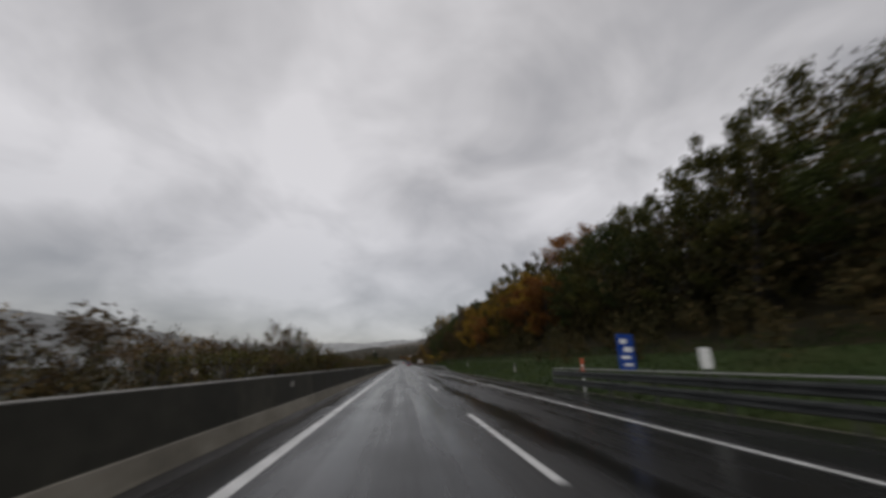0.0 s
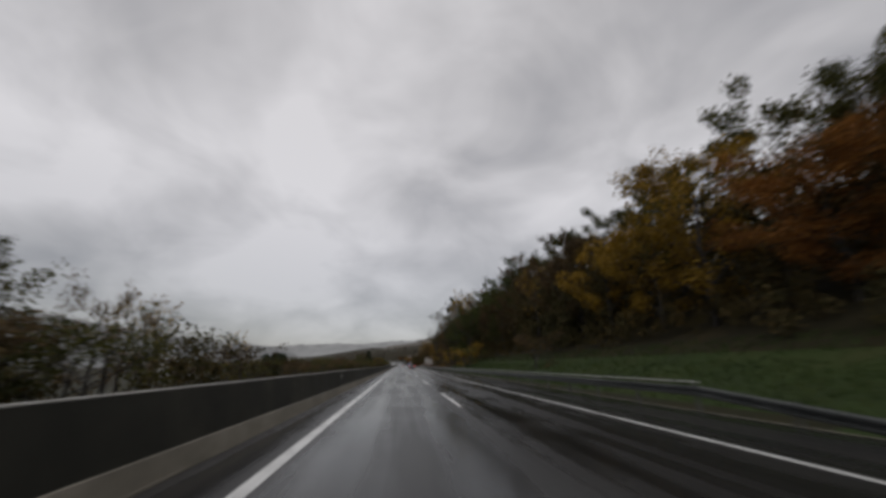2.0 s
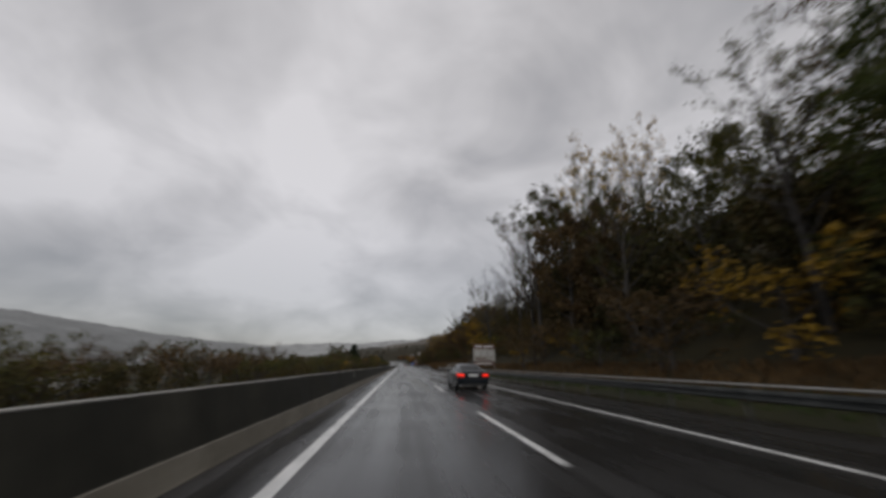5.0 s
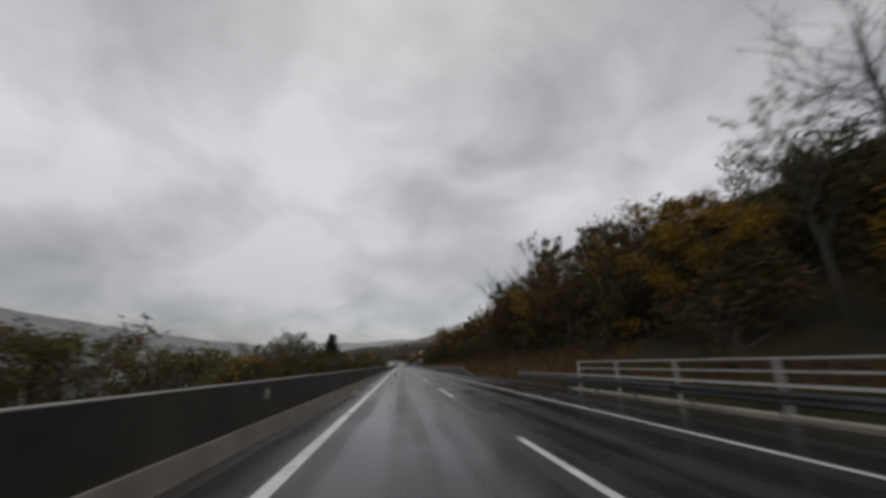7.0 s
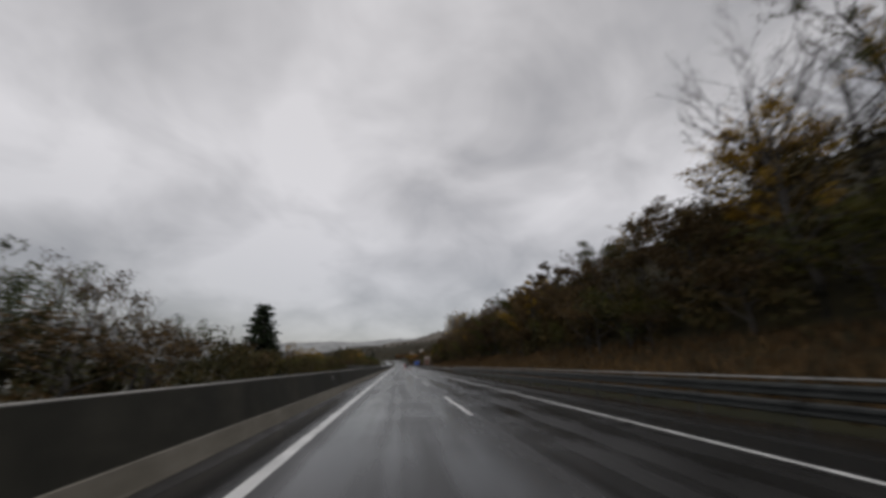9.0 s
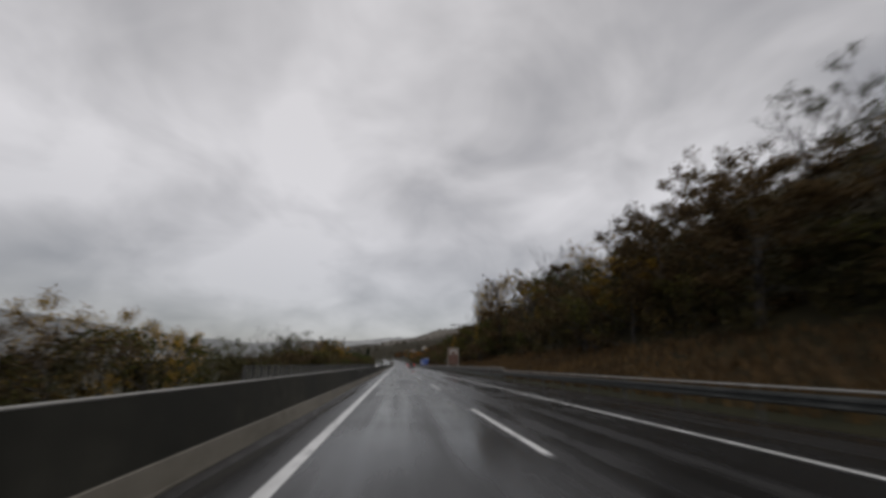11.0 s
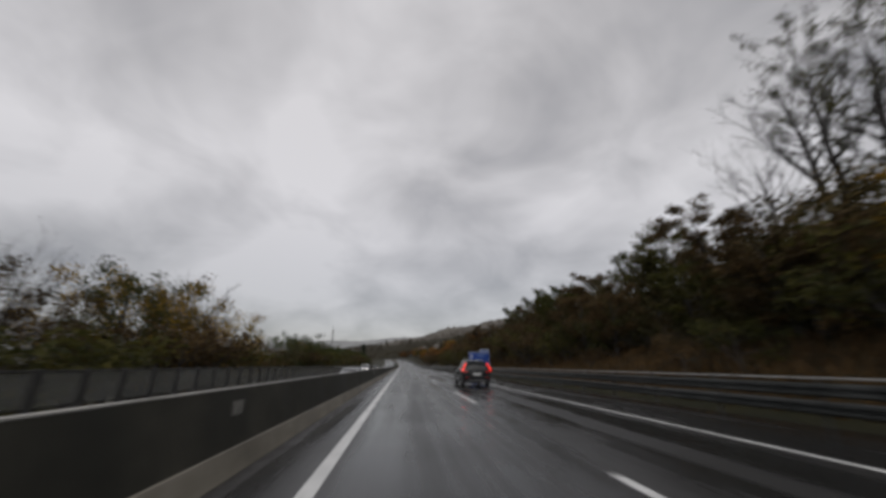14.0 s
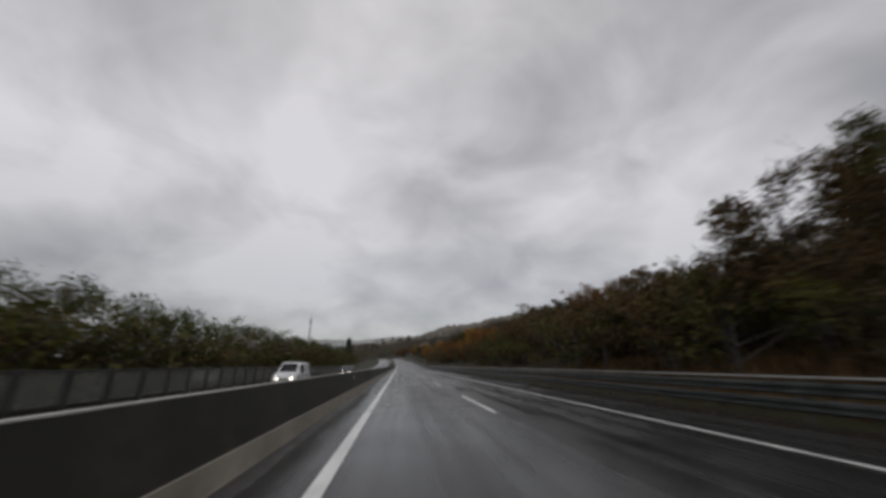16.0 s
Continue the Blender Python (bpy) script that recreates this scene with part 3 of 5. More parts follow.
def tourist_sign():
    thing = new("tourist_sign")
    for x in (0.0, 2.3):
        part("post", box(x - 0.09, 0.04, -1.0, x + 0.09, 0.2, 4.78, 0.015), M_WEATHERED, thing)
        part("brace", tube([(x, 0.20, 2.75), (x - 0.05, 3.3, -0.8)], [0.085, 0.085], 6), M_WEATHERED, thing)
    part("crossbar", box(-0.09, 0.03, 4.70, 2.39, 0.21, 4.84, 0.015), M_WEATHERED, thing)
    part("crossbar", box(0.09, 0.06, 1.36, 2.21, 0.18, 1.46, 0.01), M_WEATHERED, thing)
    face = panel("face", 0.16, 1.50, 2.14, 4.64, M_BROWN, thing, 0.0, 0.05, 0.01)
    pic = panel("picture", 0.36, 3.38, 1.94, 4.46, M_DULLWHITE, face, -0.008, 0.008)
    bm = bmesh.new()
    bmesh.ops.create_circle(bm, cap_ends=True, segments=20, radius=0.40, matrix=Matrix.Translation((1.16, -0.012, 3.82)) @ Euler((radians(90), 0, 0)).to_matrix().to_4x4())
    bmesh.ops.scale(bm, vec=(1, 1, 0.75), space=Matrix.Translation((0, 0, -3.82)), verts=bm.verts)
    part("motif", bm, M_BROWN, pic)
    panel("motif_base", 0.62, 3.42, 1.70, 3.58, M_BROWN, pic, -0.012, 0.004)
    bars(face, [(0.42, 3.1 - 0.23 * k, 1.95 - 0.12 * (k % 3), 3.145 - 0.23 * k) for k in range(7)], -0.007, M_FADED)
    thing.matrix_basis = on_road(11.18, 441.2, 0.1) @ Matrix.Diagonal((0.88, 0.9, 0.905, 1))
    tagged(thing, "brown tourist board with pale picture on braced posts", "sign")


def info_board():
    thing = new("information_board")
    for x in (0.15, 2.95):
        part("post", box(x - 0.07, 0.04, -1.0, x + 0.07, 0.18, 4.1, 0.01), M_SIGNBACK, thing)
    top = panel("header", 0, 3.50, 3.1, 4.05, M_BROWN, thing, 0, 0.05, 0.01, "brown header strip")
    bars(top, ((0.3, 3.68, 1.3, 3.86), (1.5, 3.68, 2.8, 3.86)), -0.007, M_WHITE)
    face = panel("face", 0, 1.75, 3.1, 3.46, M_DULLWHITE, thing, 0, 0.05, 0.01)
    for x in (0.25, 1.2, 2.15):
        panel("symbol", x, 2.55, x + 0.70, 3.2, M_SIGNBACK, face, -0.007, 0.007)
    bars(face, ((0.25, 2.1, 1.9, 2.24), (0.25, 1.88, 2.6, 1.98)), -0.007, M_BROWN)
    low = panel("lower_plate", 0.1, 1.25, 3.0, 1.70, M_BROWN, thing, 0, 0.04, 0.01)
    bars(low, ((0.3, 1.40, 2.7, 1.52),), -0.007, M_WHITE)
    thing.matrix_basis = on_road(11.5, 226, 0.1)
    tagged(thing, "white and brown information board on two grey posts", "sign")


def rest_sign():
    thing = new("rest_area_sign")
    part("post", tube([(0.4, 0.08, -1.0), (0.4, 0.08, 2.45)], [0.04, 0.04], 8), M_POST, thing)
    face = panel("face", 0, 1.05, 0.85, 2.55, M_BLUE, thing, 0, 0.04, 0.01)
    bars(face, ((0.14, 2.15, 0.5, 2.35), (0.3, 1.80, 0.72, 2.0), (0.14, 1.5, 0.6, 1.64), (0.25, 1.2, 0.7, 1.32)), -0.006, M_WHITE)
    thing.matrix_basis = on_road(11.2, 25.6, 0.05, 8)
    tagged(thing, "small blue rest area sign with white symbols", "sign")
    thing = new("marker_board")
    part("post", tube([(0.3, 0.05, -0.8), (0.3, 0.05, 1.1)], [0.035, 0.035], 8), M_POST, thing)
    panel("face", 0.08, 1.08, 0.52, 1.80, M_WHITE, thing, 0, 0.04, 0.02)
    thing.matrix_basis = on_road(12.1, 22.3, 0.1)
    tagged(thing, "small plain white board on a short post", "sign")
    thing = new("marker_post")
    body = part("post", tube([(0, 0, -0.5), (0, 0, 1.3)], [0.07, 0.07], 8), M_WHITE, thing)
    part("band", tube([(0, 0, 1.3), (0, 0, 1.62)], [0.075, 0.075], 8), M_RED, thing, "red band")
    part("band", tube([(0, 0, 0.9), (0, 0, 1.2)], [0.075, 0.075], 8), M_RED, thing, "red band")
    thing.matrix_basis = on_road(11.3, 29.2, 0.0)
    tagged(thing, "red and white marker post at the rail end", "post")


direction_sign()
tourist_sign()
info_board()
rest_sign()


def delineator():
    thing = new("delineator_post")
    part("post", box(-0.055, -0.05, -0.3, 0.055, 0.05, 0.9, 0.02), M_DULLWHITE, thing)
    part("band", box(-0.058, -0.053, 0.62, 0.058, 0.053, 0.80), M_DARKRAIL, thing, "black band")
    tagged(thing, "white roadside delineator post with a black band", "post", "delineator posts")
    return thing


post = delineator()
post.matrix_basis = Matrix.Translation((13.2, 47.2, ground_z(13.2, 47.2)))
copy_thing(post, Matrix.Translation((13.8, 77.3, ground_z(13.8, 77.3))))

# ---------------------------------------------------------------- cars


def along(stations, y):
    """The car's measures at y, on a smooth curve through the stations."""
    n = len(stations)
    if y <= stations[0][0]:
        return stations[0][1:]
    if y >= stations[-1][0]:
        return stations[-1][1:]
    i = max(k for k in range(n - 1) if stations[k][0] <= y)
    p0, p1, p2, p3 = stations[max(i - 1, 0)], stations[i], stations[i + 1], stations[min(i + 2, n - 1)]
    h = p2[0] - p1[0]
    t = (y - p1[0]) / h
    out = []
    for k in range(1, 7):
        d = (p2[k] - p1[k]) / h
        d0 = (p1[k] - p0[k]) / (p1[0] - p0[0]) if p1[0] > p0[0] else d
        d3 = (p3[k] - p2[k]) / (p3[0] - p2[0]) if p3[0] > p2[0] else d
        # no overshoot: the slope is nought at a peak, else the harmonic mean
        m1 = 2 * d0 * d / (d0 + d) if d0 * d > 0 else 0.0
        m2 = 2 * d3 * d / (d3 + d) if d3 * d > 0 else 0.0
        out.append((2 * t ** 3 - 3 * t ** 2 + 1) * p1[k] + (t ** 3 - 2 * t ** 2 + t) * h * m1 + (3 * t ** 2 - 2 * t ** 3) * p2[k] + (t ** 3 - t ** 2) * h * m2)
    return out


def car_loft(stations, wheels=(), radius=0.34):
    """A closed skin through smooth cross sections, with wells for the wheels."""
    bm = bmesh.new()
    y0, y1 = stations[0][0], stations[-1][0]
    ys = sorted({round(s[0], 3) for s in stations} | {round(y0 + (y1 - y0) * k / 34, 3) for k in range(35)} | {round(w + radius * 1.1 * c, 3) for w in wheels for c in (-1, -0.87, -0.5, 0, 0.5, 0.87, 1)})
    ys = [y for k, y in enumerate(ys) if k == 0 or y - ys[k - 1] > 0.012]
    rings = []
    for y in ys:
        zb, zw, zr, wb, ww, wr = along(stations, y)
        half = [(0.0, zb), (wb * 0.85, zb), (wb * 0.97, zb + 0.05)]
        for f, out in ((0.2, 0.002), (0.35, 0.010), (0.5, 0.016), (0.65, 0.014), (0.8, 0.008), (0.93, 0.0)):
            half.append((wb + (ww - wb) * min(1, f * 2.2) + out, zb + (zw - zb) * f))
        half += [(ww - 0.03, zw), (wr + (ww - wr) * 0.62, zw + (zr - zw) * 0.30), (wr + (ww - wr) * 0.35, zw + (zr - zw) * 0.55), (wr, zr - 0.07), (wr - 0.045, zr - 0.03), (wr - 0.12, zr - 0.012), (wr * 0.45, zr + 0.008), (0.0, zr + 0.015)]
        for w in wheels:
            half = [(min(x, 0.64) if x > 0.5 and (y - w) ** 2 + (z - radius) ** 2 < (radius * 1.12) ** 2 else x, z) for x, z in half]
        full = half + [(-x, z) for x, z in half[-2:0:-1]]
        rings.append([bm.verts.new((x, y, z)) for x, z in full])
    n = len(rings[0])
    for a, b in zip(rings, rings[1:]):
        for k in range(n):
            bm.faces.new((a[k], a[(k + 1) % n], b[(k + 1) % n], b[k]))
    bm.faces.new(rings[0])
    bm.faces.new(rings[-1][::-1])
    bmesh.ops.recalc_face_normals(bm, faces=bm.faces)
    return bm


def curved_pane(grid):
    """A thin pane through a grid of points."""
    bm = bmesh.new()
    v = [[bm.verts.new(p) for p in row] for row in grid]
    for i in range(len(v) - 1):
        for j in range(len(v[0]) - 1):
            bm.faces.new((v[i][j], v[i + 1][j], v[i + 1][j + 1], v[i][j + 1]))
    bmesh.ops.solidify(bm, geom=bm.faces[:], thickness=0.012)
    bmesh.ops.recalc_face_normals(bm, faces=bm.faces)
    return bm


def flank(stations, y, v):
    """Half width and height on the flank, v of the way from the waist to the roof."""
    zb, zw, zr, wb, ww, wr = along(stations, y)
    z = zw + (zr - zw) * v
    pts = ((zw, ww - 0.03), (zw + (zr - zw) * 0.30, wr + (ww - wr) * 0.62), (zw + (zr - zw) * 0.55, wr + (ww - wr) * 0.35), (zr - 0.07, wr))
    return float(np.interp(z, [p[0] for p in pts], [p[1] for p in pts])), z


def side_pane(stations, y0, y1, side, lo=0.10, hi=0.86, lean0=0.0, lean1=0.0):
    """A window pane that follows the flank between waist and roof."""
    grid = []
    for i in range(7):
        row = []
        for j in range(6):
            a, b = y0 + lean0 * j / 5, y1 + lean1 * j / 5
            y = a + (b - a) * i / 6
            x, z = flank(stations, y, lo + (hi - lo) * j / 5)
            row.append((side * (x + 0.009), y, z))
        grid.append(row)
    return curved_pane(grid)


def deck_pane(stations, y0, y1, w0, w1, up=0.014, back=0.0):
    """A windscreen or rear window that follows the roof line from y0 to y1, with half widths w0 and w1."""
    grid = []
    for i in range(8):
        y = y0 + (y1 - y0) * i / 7
        w = w0 + (w1 - w0) * i / 7
        zr, wr = along(stations, y)[2], along(stations, y)[5]
        row = []
        for j in range(7):
            x = w * (j / 3 - 1)
            row.append((x, y + back, float(np.interp(abs(x), [0, wr * 0.45, wr - 0.12], [zr + 0.015, zr + 0.008, zr - 0.012])) + up))
        grid.append(row)
    return curved_pane(grid)


def blade(points, up, thick, out):
    """A flat bar along points, as tall as up on both sides, raised by thick towards out."""
    bm = bmesh.new()
    up, out = Vector(up), Vector(out).normalized() * thick
    rows = [[bm.verts.new(p) for p in (Vector(q) - up, Vector(q) + up, Vector(q) + up + out, Vector(q) - up + out)] for q in points]
    for a, b in zip(rows, rows[1:]):
        for k in range(4):
            bm.faces.new((a[k], a[(k + 1) % 4], b[(k + 1) % 4], b[k]))
    bm.faces.new(rows[0])
    bm.faces.new(rows[-1][::-1])
    bmesh.ops.recalc_face_normals(bm, faces=bm.faces)
    return bm


def wheel(parent, x, y, r, side):
    bm = bmesh.new()
    prof = [(r * 0.66, -0.10), (r * 0.93, -0.105), (r, -0.08), (r, 0.08), (r * 0.93, 0.105), (r * 0.66, 0.10)]
    seg = 24
    rings = [[bm.verts.new((x + b, y + a * math.cos(k * 2 * math.pi / seg), r + a * math.sin(k * 2 * math.pi / seg))) for a, b in prof] for k in range(seg)]
    for k in range(seg):
        for j in range(len(prof)):
            bm.faces.new((rings[k][j], rings[(k + 1) % seg][j], rings[(k + 1) % seg][(j + 1) % len(prof)], rings[k][(j + 1) % len(prof)]))
    bmesh.ops.recalc_face_normals(bm, faces=bm.faces)
    hub = part("wheel", bm, M_TYRE, parent, "wet black tyre", True)
    bm = bmesh.new()
    xo = x + side * 0.085
    for k in range(5):
        a = k * 2 * math.pi / 5
        c, s = math.cos(a), math.sin(a)
        w0, w1 = 0.05, 0.03
        pts = [(0.03, -w0), (r * 0.68, -w1), (r * 0.68, w1), (0.03, w0)]
        f = [bm.verts.new((xo, y + p * c - q * s, r + p * s + q * c)) for p, q in pts]
        g = [bm.verts.new((xo - side * 0.04, y + p * c - q * s, r + p * s + q * c)) for p, q in pts]
        bm.faces.new(f)
        for i in range(4):
            bm.faces.new((f[i], f[(i + 1) % 4], g[(i + 1) % 4], g[i]))
    for k in range(20):
        a, b = k * math.pi / 10, (k + 1) * math.pi / 10
        bm.faces.new([bm.verts.new((xo, y + q * math.cos(w), r + q * math.sin(w))) for q, w in ((r * 0.60, a), (r * 0.69, a), (r * 0.69, b), (r * 0.60, b))])
    bmesh.ops.recalc_face_normals(bm, faces=bm.faces)
    part("rim", bm, M_RIM, hub, "alloy rim with five spokes")


def arch(parent, x, y, r, side):
    """A plastic lip round the wheel well."""
    bm = bmesh.new()
    pts = [(y + q * math.cos(a), max(0.16, r + q * math.sin(a))) for q in (r * 1.06, r * 1.22) for a in [-0.35 + (math.pi + 0.7) * k / 16 for k in range(17)]]
    f = [bm.verts.new((side * x, a, b)) for a, b in pts]
    g = [bm.verts.new((side * (x - 0.22), a, b)) for a, b in pts]
    for k in range(16):
        bm.faces.new((f[k], f[k + 1], f[18 + k], f[17 + k]))
        bm.faces.new((f[17 + k], f[18 + k], g[18 + k], g[17 + k]))
        bm.faces.new((f[k], f[k + 1], g[k + 1], g[k]))
    bmesh.ops.recalc_face_normals(bm, faces=bm.faces)
    part("wheel_arch", bm, M_PLASTIC, parent)


def strip_lamp(name, pts, y0, depth, mat, parent, label=""):
    """A lamp with the outline pts in x, z on the tail."""
    bm = bmesh.new()
    f = [bm.verts.new((x, y0 + dy, z)) for x, z, dy in pts]
    g = [bm.verts.new((x, y0 + dy + depth, z)) for x, z, dy in pts]
    n = len(pts)
    bm.faces.new(f)
    bm.faces.new(g[::-1])
    for k in range(n):
        bm.faces.new((f[k], f[(k + 1) % n], g[(k + 1) % n], g[k]))
    bmesh.ops.recalc_face_normals(bm, faces=bm.faces)
    part(name, bm, mat, parent, label)


def make_suv(m):
    """Compact off-road estate; its tail is at y = 0 and its nose at 4.4."""
    st = [(0.0, 0.46, 0.88, 1.00, 0.78, 0.84, 0.74), (0.05, 0.38, 1.00, 1.18, 0.86, 0.90, 0.72), (0.16, 0.33, 1.05, 1.40, 0.89, 0.92, 0.68), (0.30, 0.31, 1.06, 1.555, 0.90, 0.93, 0.66), (0.6, 0.29, 1.05, 1.63, 0.90, 0.935, 0.66), (1.3, 0.27, 1.02, 1.655, 0.90, 0.935, 0.67),
          (2.1, 0.27, 0.99, 1.64, 0.90, 0.935, 0.67), (2.6, 0.27, 0.98, 1.55, 0.90, 0.935, 0.66), (3.2, 0.27, 0.98, 1.14, 0.90, 0.93, 0.74), (3.45, 0.28, 0.97, 1.07, 0.90, 0.925, 0.78), (4.0, 0.30, 0.93, 1.01, 0.89, 0.91, 0.78), (4.30, 0.32, 0.82, 0.91, 0.84, 0.86, 0.72), (4.42, 0.40, 0.66, 0.76, 0.72, 0.74, 0.62)]
    car = new("suv_car")
    part("body", car_loft(st, (0.82, 3.52), 0.36), M_DARKCAR, car, "glossy dark grey bodywork", True)
    for s in (-1, 1):
        part("side_window", side_pane(st, 0.62, 1.12, s, 0.16, 0.82, -0.14, 0.0), M_CARGLASS, car)
        part("side_window", side_pane(st, 1.18, 2.02, s, 0.08, 0.84), M_CARGLASS, car)
        part("side_window", side_pane(st, 2.09, 3.02, s, 0.08, 0.84, 0.0, -0.42), M_CARGLASS, car)
        part("roof_rail", tube([(s * 0.57, 0.50, 1.60), (s * 0.575, 0.62, 1.675), (s * 0.58, 1.3, 1.70), (s * 0.58, 2.0, 1.685), (s * 0.575, 2.25, 1.61)], [0.018] * 5, 6), M_CHROME, car, "bright roof rail")
        part("door_handle", box(s * 0.945 - 0.02, 1.25, 0.86, s * 0.945 + 0.02, 1.45, 0.895, 0.008), M_DARKCAR, car)
        part("door_handle", box(s * 0.945 - 0.02, 2.15, 0.85, s * 0.945 + 0.02, 2.35, 0.885, 0.008), M_DARKCAR, car)
        part("mirror", box(s * 1.0 - 0.10, 2.68, 0.99, s * 1.0 + 0.10, 2.82, 1.15, 0.035), M_DARKCAR, car)
        part("sill", box(s * 0.90 - 0.04, 1.25, 0.24, s * 0.90 + 0.045, 3.1, 0.42, 0.02), M_PLASTIC, car, "black plastic sill")
        part("side_trim", box(s * 0.945 - 0.015, 1.3, 0.425, s * 0.945 + 0.012, 3.0, 0.452, 0.006), M_RIM, car, "bright sill trim")
        for y in (0.82, 3.52):
            wheel(car, s * 0.83, y, 0.36, s)
            arch(car, 0.95, y, 0.36, s)
        # lamp down the rear pillar, with a leg forward round the flank and one under the gate
        top, corner = Vector((s * 0.70, 0.215, 1.46)), Vector((s * 0.885, 0.045, 1.11))
        lens = part("tail_lamp", blade([top, top.lerp(corner, 0.5), corner, Vector((s * 0.90, 0.030, 0.96))], (-s * 0.060, -0.012, -0.006), 0.035, (s * 0.5, -1, 0.3)), M_LENS, car, "lit red tail lamp")
        part("light_band", blade([top, top.lerp(corner, 0.5), corner, Vector((s * 0.90, 0.030, 0.97))], (-s * 0.030, -0.006, -0.003), 0.042, (s * 0.5, -1, 0.3)), M_TAIL, lens, "glowing red band")
        part("light_band", blade([Vector((s * 0.900, 0.08, 1.06)), Vector((s * 0.935, 0.24, 1.065)), Vector((s * 0.950, 0.42, 1.07))], (0, 0, 0.032), 0.02, (s, -0.3, 0)), M_TAIL, lens, "glowing red band")
        part("light_band", blade([Vector((s * 0.88, 0.010, 0.95)), Vector((s * 0.60, -0.012, 0.95))], (0, 0, 0.025), 0.012, (0, -1, 0)), M_LENS, lens, "red lens under the gate")
        part("reflector", box(s * 0.66 - 0.12, -0.105, 0.575, s * 0.66 + 0.12, -0.085, 0.615, 0.004), M_REFLECTOR, car)
        part("headlamp", blade([Vector((s * 0.80, 4.20, 0.83)), Vector((s * 0.50, 4.36, 0.80))], (0, 0, 0.06), 0.03, (0, 1, 0.2)), M_CHROME, car)
    part("rear_window", deck_pane(st, 0.055, 0.265, 0.63, 0.53, 0.010, -0.012), M_CARGLASS, car)
    part("spoiler", box(-0.56, 0.14, 1.555, 0.56, 0.50, 1.60, 0.018), M_DARKCAR, car, "roof spoiler")
    part("rear_bumper", box(-0.86, -0.085, 0.36, 0.86, 0.14, 0.66, 0.045), M_DARKCAR, car)
    part("bumper_skirt", box(-0.78, -0.075, 0.27, 0.78, 0.12, 0.40, 0.03), M_PLASTIC, car, "black plastic skirt")
    part("bumper_trim", box(-0.60, -0.10, 0.405, 0.60, -0.075, 0.432, 0.006), M_RIM, car, "bright bumper strip")
    part("gate_recess", box(-0.34, -0.018, 0.70, 0.34, 0.03, 0.87, 0.012), M_PLASTIC, car, "dark recess in the gate")
    part("gate_strip", box(-0.42, -0.032, 0.865, 0.42, -0.005, 0.89, 0.005), M_RIM, car, "bright strip across the gate")
    part("number_plate", box(-0.26, -0.032, 0.73, 0.26, -0.016, 0.84, 0.004), M_PLATE, car, "pale blank number plate")
    part("wiper", tube([(0.0, 0.03, 1.11), (0.36, 0.055, 1.15)], [0.012, 0.008], 5), M_PLASTIC, car)
    part("windscreen", deck_pane(st, 3.16, 2.62, 0.72, 0.58), M_CARGLASS, car)
    car.matrix_basis = m
    tagged(car, "dark grey compact SUV with red tail lamps lit", "car")


